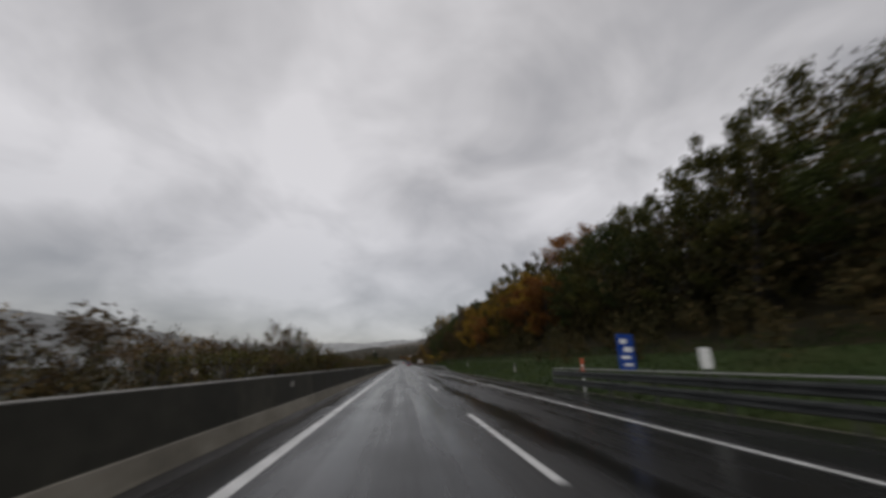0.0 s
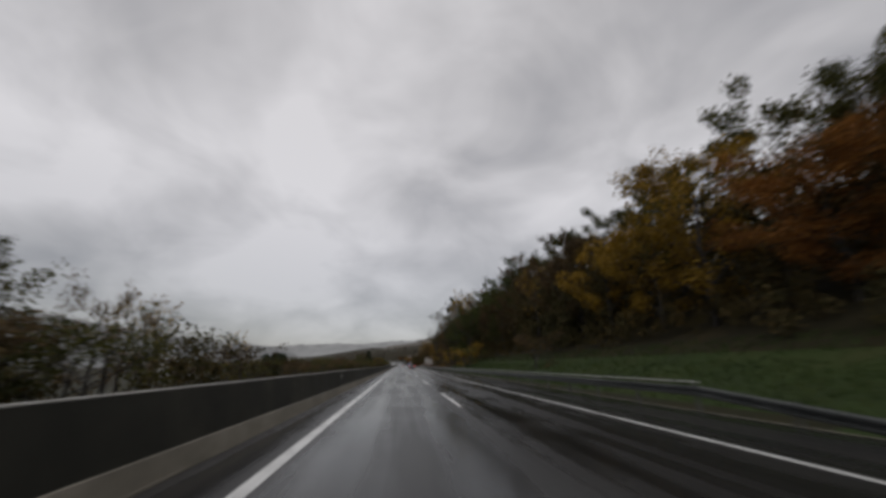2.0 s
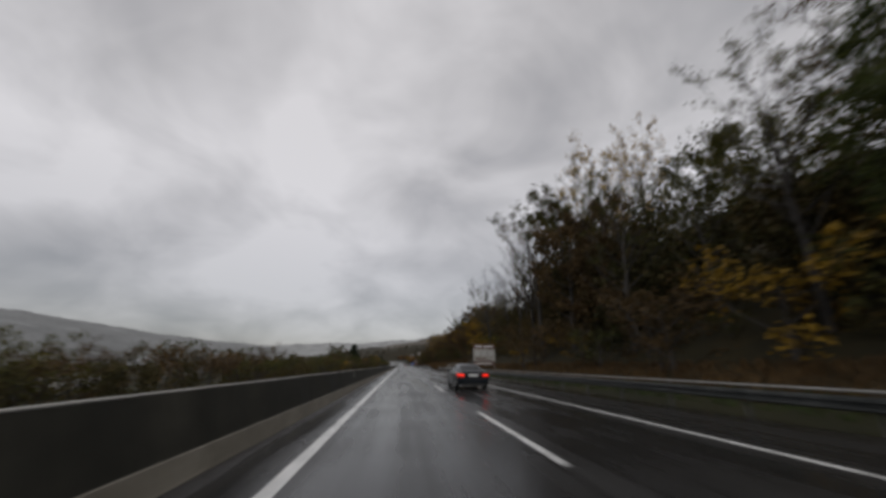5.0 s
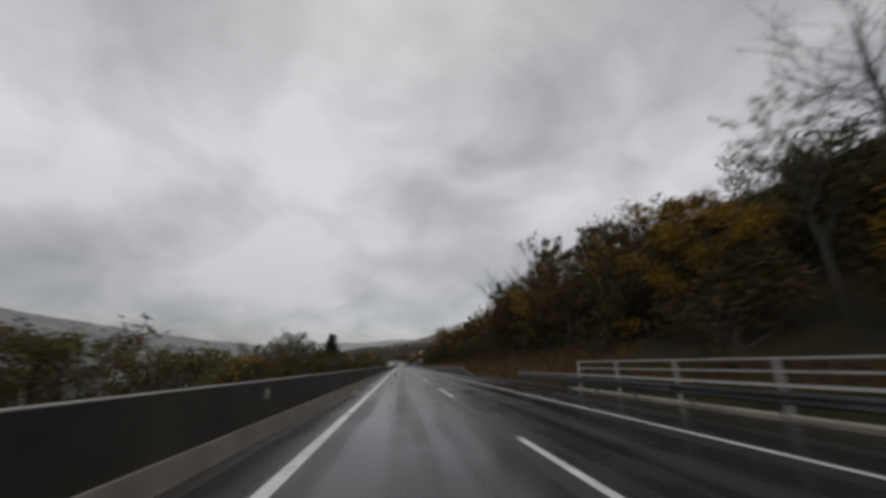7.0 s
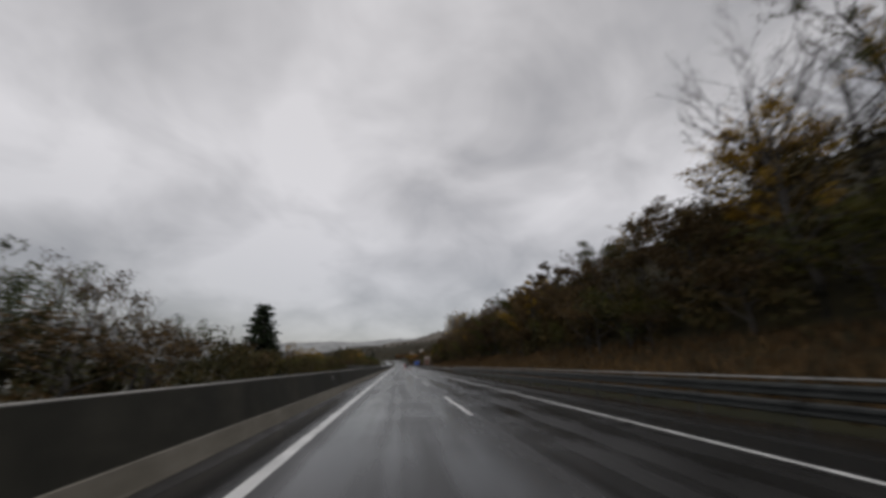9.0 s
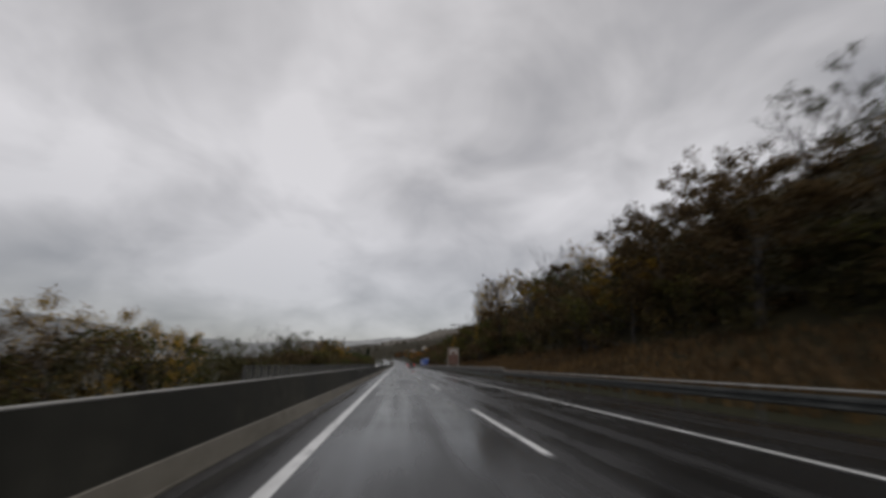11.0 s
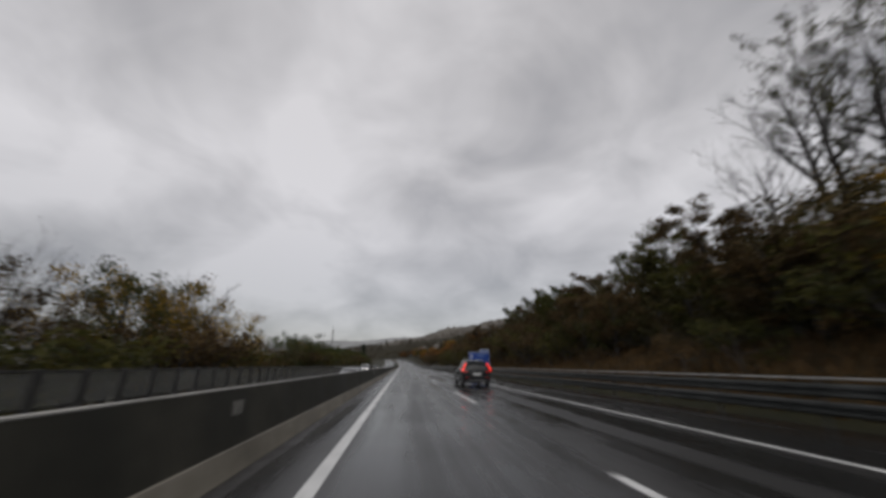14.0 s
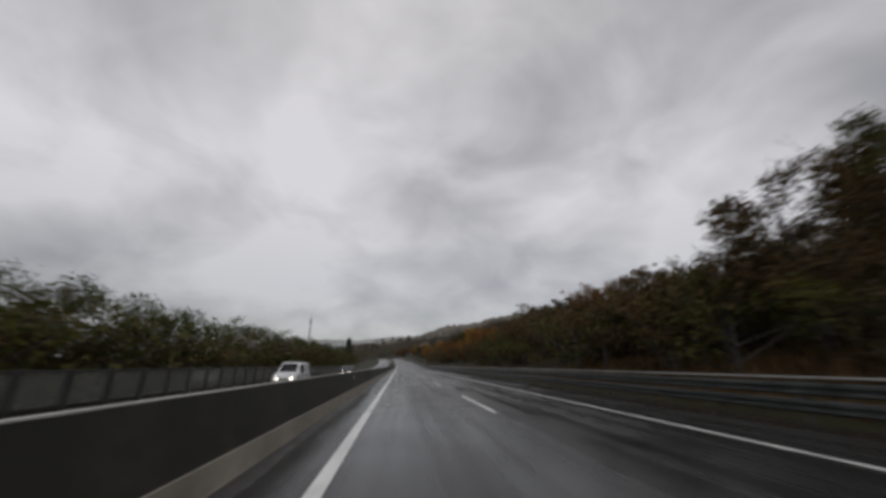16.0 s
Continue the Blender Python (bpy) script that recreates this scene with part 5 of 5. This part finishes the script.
while y < 720:
    for x, share in ((-18.8 - rnd.uniform(0, 2.5), rnd.uniform(0.6, 0.95)), (-22 - rnd.uniform(0, 4), rnd.uniform(0.85, 1.02))):
        yy = y + rnd.uniform(-2, 2)
        z_top = 1.33 + (table(TOP_LEFT, yy) - 1.33) * abs(x) / 24.0 * share
        h = z_top - ground_z(x, yy)
        if h < 1.6:
            continue
        for last, names in MIXL:
            if yy < last:
                kind = rnd.choice(names.split())
                break
        plant(kind, x, yy, min(18, h), rnd, max(0.9, min(1.6, 6.0 / h)), SMALL)
    y += rnd.uniform(6.5, 8.5) if y < 560 else 11
for kind, x, y, top in (("olive", -21.5, 500.5, 8.2), ("ochre", -22.0, 505.0, 8.3), ("bare", -21.0, 509.5, 9.2), ("olive", -20.5, 496.5, 7.8), ("ochre", -20.0, 514.0, 6.8), ("bare", -20.5, 441.5, 7.8), ("olive", -20.5, 446.8, 6.8), ("brown", -21.0, 451.0, 6.0), ("brown", -21.5, 482.5, 7.6), ("bare", -21.0, 488.5, 7.7)):
    plant(kind, x, y, top - ground_z(x, y), rnd, 1.15 if kind != "bare" else 0.9, SMALL)
for x, y, h in ((-20.2, 409.5, 6.4), (-21.5, 413.0, 6.0)):
    plant("ochre", x, y, h, rnd, 1.1, SMALL)
for x, y, h in ((-22.5, 373, 15.0), (-23.4, 374.2, 13.0), (-21.8, 374.5, 11.0), (-20.5, 139, 4.2), (-20.4, 142.5, 5.2), (-21.6, 145.5, 5.8), (-20.8, 148.5, 5.6), (-22.2, 152, 6.4), (-21.4, 155, 6.0), (-23, 158, 6.6), (-34, 690, 15), (-27, 735, 18)):
    plant("conifer", x, y, h, rnd, 1.9 if h < 7 else (1.7 if y < 400 else 1.2))

for k in range(20):
    x, y = -17.4 - rnd.uniform(0, 2.0), 534 + 5.2 * k + rnd.uniform(-1, 1)
    top = 1.33 + (table(TOP_LEFT, y) - 1.33) * -x / 24.0 * rnd.uniform(0.9, 1.1)
    plant(rnd.choice(("green", "green", "olive")), x, y, top - ground_z(x, y), rnd, 1.25, SMALL)

# shrubs along the foot of the bank


def make_shrub(seed, leaf, label):
    V, F, LV, LF = grow(seed, 2.4, 1.5, 8, 640, 0.15, low=0.03, twigs=2, clump=0.17)
    thing = new("shrub")
    part("stem", mesh_of("stem", V, F, M_BARK), None, thing)
    part("foliage", mesh_of("foliage", LV, LF, LEAF[leaf]), None, thing)
    tagged(thing, label, "shrub")
    return thing


SHRUBS = {k: make_shrub(90 + i, k, lab) for i, (k, lab) in enumerate((("olive", "olive-green shrub at the foot of the bank"), ("brown", "brown wilted shrub at the foot of the bank"), ("ochre", "yellow-ochre shrub beside the motorway")))}
for k in range(250):
    y = rnd.uniform(150, 720) if 40 < k < 160 else (rnd.uniform(100, 500) if k <= 40 else (rnd.uniform(430, 590) if k < 215 else rnd.uniform(532, 600)))
    x = rnd.uniform(14.0, 19.5) if not 262 < y < 430 else rnd.uniform(17.4, 20.0)
    if 215 < y < 262 and x < 15.5:
        continue
    if abs(y - 226) < 8 or abs(y - 442) < 8 or abs(y - 522) < 10:
        x = max(x, 16.5)
    kind = rnd.choice(("olive", "brown", "brown", "ochre") if y < 300 else ("brown", "brown", "olive"))
    s = rnd.uniform(0.5, 1.5)
    m = Matrix.Translation((x, y, ground_z(x, y))) @ Euler((0, 0, rnd.uniform(0, 6))).to_matrix().to_4x4() @ Matrix.Diagonal((s * 1.3, s * 1.3, s, 1))
    set_down(SHRUBS[kind], m)

# low growth behind the far carriageway
for k in range(150):
    y = rnd.uniform(0, 420) if k < 78 else rnd.uniform(425, 620)
    x = -rnd.uniform(12.6, 19.0) if k < 90 else -rnd.uniform(15.5, 20.5)
    top = 1.33 + (max(1.6, table(TOP_LEFT, y)) - 1.33) * -x / 24.0
    s = rnd.uniform(0.6, 0.9) * min(1.9 if k < 90 else 2.2, max(0.7, (top - ground_z(x, y)) / 2.4))
    m = Matrix.Translation((x, y, ground_z(x, y))) @ Euler((0, 0, rnd.uniform(0, 6))).to_matrix().to_4x4() @ Matrix.Diagonal((s * 1.5, s * 1.5, s, 1))
    set_down(SHRUBS[rnd.choice(("olive", "olive", "brown", "brown") if not 270 < y < 303 else ("ochre", "brown", "olive"))], m)
for x, y, s in ((17.5, 242, 1.15), (18.2, 244.2, 1.35), (18.8, 246.5, 1.2)):
    set_down(SHRUBS["ochre"], Matrix.Translation((x, y, ground_z(x, y))) @ Matrix.Diagonal((s * 1.3, s * 1.3, s, 1)))

# rough grass on the verges


def grass_blades(name, label, zones, mat, seed):
    r = random.Random(seed)
    V, F = [], []
    for x0, x1, y0, y1, count, tall in zones:
        for _ in range(count):
            x, y = r.uniform(x0, x1), r.uniform(y0, y1)
            z = ground_z(x, y)
            a, h, w = r.uniform(0, 6.3), tall * r.uniform(0.5, 1.4), r.uniform(0.02, 0.05) * (1 + tall)
            dx, dy = math.cos(a), math.sin(a)
            o = len(V)
            V += [(x - dx * w, y - dy * w, z - 0.02), (x + dx * w, y + dy * w, z - 0.02), (x + dy * h * 0.35, y - dx * h * 0.35, z + h)]
            F.append((o, o + 1, o + 2))
    ob = new(name, mesh_of(name, V, F, mat))
    tagged(ob, label, "grass", kind="stuff")


M_DRYGRASS = noise_mat("dry_verge_grass", [(0.2, (0.028, 0.018, 0.008)), (0.5, (0.062, 0.037, 0.015)), (0.8, (0.115, 0.068, 0.026))], 0.3, 0.8, 0.1, 0, island=0.4, spec=0.2)
M_MEADOW = noise_mat("dull_meadow_grass", [(0.2, (0.018, 0.018, 0.007)), (0.5, (0.040, 0.036, 0.013)), (0.8, (0.078, 0.060, 0.023))], 0.3, 0.8, 0.1, 0, island=0.4, spec=0.2)
M_BLADES = noise_mat("green_grass_blades", [(0.2, (0.013, 0.021, 0.006)), (0.5, (0.025, 0.044, 0.009)), (0.8, (0.050, 0.060, 0.019))], 0.3, 0.8, 0.1, 0, island=0.4, spec=0.2)
grass_blades("verge_grass", "short wet green grass beside the shoulder", ((11.2, 18.5, 12, 84, 24000, 0.16), (12.0, 18.5, 84, 172, 22000, 0.16), (12.0, 13.5, 172, 262, 6000, 0.16)), M_BLADES, 3)
grass_blades("dry_grass", "tall dry brown grass on the lower bank", ((12.0, 18.4, 262, 560, 64000, 0.45), (12.5, 16.0, 170, 262, 12000, 0.35)), M_DRYGRASS, 4)
grass_blades("meadow_grass", "rough meadow grass beyond the far carriageway", ((-24, -11.6, 15, 420, 46000, 0.35),), M_MEADOW, 6)

# ---------------------------------------------------------------- far woods, hills, house, mast


def leaf_cloud(name, label, spots, mat, seed):
    """Many far crowns as one cloud of leaf blades; a spot is x, y, height, blades."""
    r = random.Random(seed)
    V, F = [], []
    for x, y, h, blades in spots:
        if -40 < x and y < 4 or x > 42 and y < 700:
            continue
        z = ground_z(x, y)
        lobes = [(r.uniform(-0.17, 0.17) * h, r.uniform(-0.17, 0.17) * h, r.uniform(0.15, 0.85) * h) for _ in range(6)] + [(0, 0, 0.86 * h)]
        for _ in range(blades):
            lx, ly, lz = r.choice(lobes)
            g = 0.10 * h
            dp, grade = puff(r, g * 2.1, g * 1.7)
            p = Vector((x + lx + dp.x, y + ly + dp.y, z + max(0.1, lz + dp.z)))
            s = min((0.16 if p.z - z > 0.6 * h else 0.30) if y < 740 else 0.9, grade * h * r.uniform(0.6, 1.1) * 0.56 / math.sqrt(blades))
            e3 = Euler((r.uniform(0, 6.3), r.uniform(-1.1, 1.1), r.uniform(0, 6.3))).to_quaternion()
            o = len(V)
            V += [p + e3 @ Vector(v) for v in ((-s, -s * 0.5, 0), (s, -s * 0.5, s * 0.2), (0, s, 0))]
            F.append((o, o + 1, o + 2))
    ob = new(name, mesh_of(name, V, F, mat))
    tagged(ob, label, "woods", kind="stuff")


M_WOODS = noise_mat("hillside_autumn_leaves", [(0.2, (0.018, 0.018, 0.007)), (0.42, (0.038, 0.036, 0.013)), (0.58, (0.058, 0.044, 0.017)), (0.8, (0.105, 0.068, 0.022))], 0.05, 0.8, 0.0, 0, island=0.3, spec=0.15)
# far leaves have haze mixed into the base colour: lighter, less saturated
M_FARWOODS = noise_mat("hazed_autumn_leaves", [(0.2, (0.045, 0.043, 0.035)), (0.5, (0.075, 0.066, 0.050)), (0.8, (0.11, 0.088, 0.062))], 0.02, 0.8, 0.0, 0, island=0.25, spec=0.1)
r8 = random.Random(8)
spots = []
for k in range(150):
    y = r8.uniform(-30, 700)
    x = r8.uniform(30, 42)
    lacy = 190 < y < 246 or 441 < y < 488
    spots.append((x, y, bank_height(x, y, 0.74 if lacy else r8.uniform(0.84, 0.98)), 700))
for k in range(300):
    y = -30 + 2.4 * k
    x = r8.uniform(22.0, 29)
    lacy = 190 < y < 246 or 441 < y < 488
    spots.append((x, y, bank_height(x, y, (0.55 if 226 < y < 246 else r8.uniform(0.6, 0.74)) if lacy else r8.uniform(0.72, 0.92)), 640))
for k in range(200):
    y, x = r8.uniform(-40, 740), r8.uniform(42, 75)
    spots.append((x, y, min(12, bank_height(x, y, 0.9)), 200))
r9 = random.Random(9)
for k in range(34):
    y, x = 522 + 3.2 * k, r9.uniform(19, 25)
    spots.append((x, y, bank_height(x, y, r9.uniform(0.82, 0.95)), 620))
leaf_cloud("bank_woods", "dense autumn woods higher up the bank", spots, M_WOODS, 21)
# low growth between the trunks
spots = []
for k in range(60):
    y, x = r8.uniform(15, 48), r8.uniform(15.5, 20)
    spots.append((x, y, r8.uniform(0.8, 2.2), 170))
for k in range(300):
    y, x = r8.uniform(-30, 185), r8.uniform(17.6, 20.5)
    spots.append((x, y, r8.uniform(1.0, 2.6), 150))
for k in range(380):
    y, x = r8.uniform(185, 500), r8.uniform(17.4, 21)
    if not (215 < y < 262 and x < 16.5):
        spots.append((x, y, r8.uniform(1.0, 2.4), 130))
for k in range(150):
    y, x = r8.uniform(222, 266), r8.uniform(17.5, 41)
    spots.append((x, y, r8.uniform(2.5, 5.0), 360))
for k in range(70):
    y, x = (r8.uniform(104, 190) if k < 48 else r8.uniform(10, 54)), r8.uniform(19.6, 22.5)
    spots.append((x, y, r8.uniform(4.5, 8.0), 420))
# scrub that hides the trunks behind it
for k in range(250):
    y = r8.uniform(262, 530)
    x = r8.uniform(18.4, 21.0) if y < 430 else r8.uniform(17.2, 20.4)
    spots.append((x, y, r8.uniform(2.2, 4.6), 260))
for k in range(110):
    y, x = r8.uniform(10, 190), r8.uniform(19.4, 21.5)
    spots.append((x, y, r8.uniform(2.0, 4.4), 260))
for k in range(150):
    y, x = r8.uniform(500, 680), r8.uniform(16.5, 24)
    spots.append((x, y, r8.uniform(2.5, 5.0), 220))
for k in range(60):
    y, x = -30 + 2.8 * k, r8.uniform(22, 29)
    spots.append((x, y, 0.62 * bank_height(x, y, 0.9), 500))
for k in range(110):
    y, x = r8.uniform(180, 224) if k < 40 else r8.uniform(415, 500), r8.uniform(18.5, 25)
    spots.append((x, y, r8.uniform(0.45, 0.65) * bank_height(x, y, 0.9), 450))
for k in range(560):
    y = r8.uniform(-30, 700)
    x = r8.uniform(19.0, 34) if y < 160 else r8.uniform(17.4, 38)
    spots.append((x, y, r8.uniform(1.2, 4.2), 130))
for k in range(330):
    y = r8.uniform(4, 640)
    x = r8.uniform(20.5, 30)
    spots.append((x, y, min(r8.uniform(4.0, 7.5), 0.7 * bank_height(x, y, 1.0)), 330))
leaf_cloud("undergrowth", "dark tangled undergrowth between the trees", spots, M_WOODS, 22)
spots = []
for k in range(560):
    y = r8.uniform(-20, 640)
    x = -r8.uniform(12.6, 27)
    top = 1.33 + (table(TOP_LEFT, y) * 0.88 - 1.33) * -x / 24.0
    h = top - ground_z(x, y)
    if h > 0.7:
        spots.append((x, y, min(5.5, h * r8.uniform(0.6, 1.0)), 170))
leaf_cloud("thicket", "dull olive-brown thicket beyond the far carriageway", spots, M_WOODS, 24)
spots = []
for k in range(900):
    x, y = r8.uniform(-200, 260), r8.uniform(740, 1340)
    if -22 < x - road_x(y) < 18 and y < 1110:
        continue
    spots.append((x, y, r8.uniform(7, 13), 110))
for k in range(420):
    spots.append((r8.uniform(-300, -55), r8.uniform(420, 1100), r8.uniform(5, 9), 90))
for k in range(300):
    spots.append((r8.uniform(-420, -90), r8.uniform(-60, 560), r8.uniform(4, 7), 80))
leaf_cloud("far_woods", "distant mixed autumn woods on the hillsides, with haze in their colour", spots, M_FARWOODS, 23)


def ridge(name, label, x0, y0, x1, y1, heights, depth, col, seed, crowns=5.0):
    """A long far hill with a wavy crest, roughened by the crowns of its woods."""
    n = 320
    V, F = [], []
    down = (0.0, 0.03, 0.07, 0.12, 0.2, 0.3, 0.45, 1.0)
    nx, ny = (y1 - y0), -(x1 - x0)
    q = math.hypot(nx, ny)
    nx, ny = nx / q * depth, ny / q * depth
    w = len(down) + 1
    for i in range(n + 1):
        t = i / n
        x, y = x0 + (x1 - x0) * t, y0 + (y1 - y0) * t
        h = table([(k / (len(heights) - 1), v) for k, v in enumerate(heights)], t)
        h += h * 0.10 * noise.noise((t * 9, seed, 0)) + h * 0.03 * noise.noise((t * 45, seed, 2))
        for k, f in enumerate(down[::-1]):
            z = h * (1 - 0.9 * f) if f < 1 else -40
            V.append((x + nx * f, y + ny * f, z + (crowns * abs(noise.noise((x * 0.06, y * 0.06, f * 40 + seed))) if f < 1 else 0)))
        V.append((x - nx, y - ny, -40))
    for i in range(n):
        for k in range(w - 1):
            F.append((w * i + k, w * i + w + k, w * i + w + k + 1, w * i + k + 1))
    # col carries the haze of distance as a paler, greyer base colour
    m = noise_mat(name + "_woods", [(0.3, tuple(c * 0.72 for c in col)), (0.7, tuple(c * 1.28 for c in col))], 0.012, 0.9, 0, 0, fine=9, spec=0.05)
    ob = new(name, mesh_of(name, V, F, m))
    tagged(ob, label, "hill", kind="structure")


ridge("backdrop_hill_west", "blue-grey wooded hills far across the valley, haze in their colour", -1500, -300, -900, 2900, (140, 165, 125, 165, 150, 125, 120, 110), 500, (0.195, 0.20, 0.20), 1.0)
ridge("backdrop_hill_east", "wooded hill closing the valley ahead, haze in its colour", 560, 1250, -260, 2250, (150, 150, 130, 105, 80, 40), 260, (0.125, 0.115, 0.102), 7.0, 9.0)
ridge("backdrop_hill_north", "blue-grey hills at the end of the valley, haze in their colour", -1300, 2900, 700, 3100, (150, 130, 150, 165, 215, 300), 500, (0.26, 0.265, 0.265), 4.0)


def make_house(x, y, z, w, d, h, turn):
    thing = new("house")
    walls = part("wall", box(-w / 2, -d / 2, -2.0, w / 2, d / 2, h), M_RENDER, thing)
    bm = bmesh.new()
    rise = w * 0.32
    pts = [(-w / 2 - 0.5, h), (0, h + rise), (w / 2 + 0.5, h), (w / 2 + 0.5, h - 0.25), (0, h + rise - 0.28), (-w / 2 - 0.5, h - 0.25)]
    a = [bm.verts.new((px, -d / 2 - 0.5, pz + 0.25)) for px, pz in pts]
    b = [bm.verts.new((px, d / 2 + 0.5, pz + 0.25)) for px, pz in pts]
    for k in range(6):
        bm.faces.new((a[k], a[(k + 1) % 6], b[(k + 1) % 6], b[k]))
    bm.faces.new(a[::-1])
    bm.faces.new(b)
    bmesh.ops.recalc_face_normals(bm, faces=bm.faces)
    roof = part("roof", bm, M_ROOF, thing)
    part("chimney", box(w * 0.18, -0.4, h + rise * 0.5, w * 0.18 + 0.7, 0.4, h + rise + 1.0), M_RENDER, roof)
    for yy in (-d / 2 + 0.01, d / 2 - 0.21):
        gable = bmesh.new()
        a = [gable.verts.new(c) for c in ((-w / 2, yy, h), (w / 2, yy, h), (0, yy, h + rise))]
        b = [gable.verts.new((v.co.x, yy + 0.2, v.co.z)) for v in a]
        gable.faces.new(a)
        gable.faces.new(b[::-1])
        for k in range(3):
            gable.faces.new((a[k], b[k], b[(k + 1) % 3], a[(k + 1) % 3]))
        part("gable", gable, M_RENDER, thing)
    for floor_z in (0.9, 3.5):
        if floor_z + 1.3 > h:
            continue
        for k in range(3):
            cx = -w / 2 + w * (k + 0.5) / 3
            win = part("window", box(cx - 0.6, -d / 2 - 0.03, floor_z, cx + 0.6, -d / 2 + 0.05, floor_z + 1.3), M_WHITE, thing)
            part("pane", box(cx - 0.5, -d / 2 - 0.04, floor_z + 0.1, cx + 0.5, -d / 2 - 0.025, floor_z + 1.2), M_DARKGLASS, win)
    thing.matrix_basis = pose(x, y, z, 0, 0, turn)
    tagged(thing, "pale rendered house with a tiled roof on the hillside", "house", "hillside houses")


for x, y, w, d, h, turn in ((21, 830, 9, 8, 5.0, 18), (38, 880, 9, 8, 5.0, -12), (-150, 470, 12, 10, 5.5, 60), (-120, 330, 14, 10, 4.5, 75), (-190, 400, 16, 10, 5.5, 70)):
    make_house(x, y, max(ground_z(x, y), ground_z(x - 6, y), ground_z(x + 6, y)), w, d, h, turn)


def make_mast():
    thing = new("radio_mast")
    H = 27.0
    for sx, sy in ((-1, -1), (1, -1), (1, 1), (-1, 1)):
        part("leg", tube([(sx * 0.8, sy * 0.8, -6), (sx * 0.25, sy * 0.25, H)], [0.09, 0.06], 5), M_DARKRAIL, thing)
    for k in range(11):
        z0, z1 = k * H / 11, (k + 1) * H / 11
        a, b = 0.8 - 0.55 * z0 / H, 0.8 - 0.55 * z1 / H
        part("brace", tube([(-a, -a, z0), (b, -b, z1)], [0.05, 0.05], 4), M_DARKRAIL, thing)
        part("brace", tube([(a, a, z0), (-b, b, z1)], [0.05, 0.05], 4), M_DARKRAIL, thing)
    for k, z in enumerate((H - 3.5, H - 1.8)):
        part("antenna", box(-0.7, -0.5, z, 0.7, -0.35, z + 1.4, 0.05), M_SIGNBACK, thing)
    part("spike", tube([(0, 0, H - 0.5), (0, 0, H + 3)], [0.06, 0.03], 5), M_DARKRAIL, thing)
    thing.matrix_basis = pose(-52, 750, 0.0)
    tagged(thing, "slim dark lattice radio mast above the trees", "mast")


make_mast()
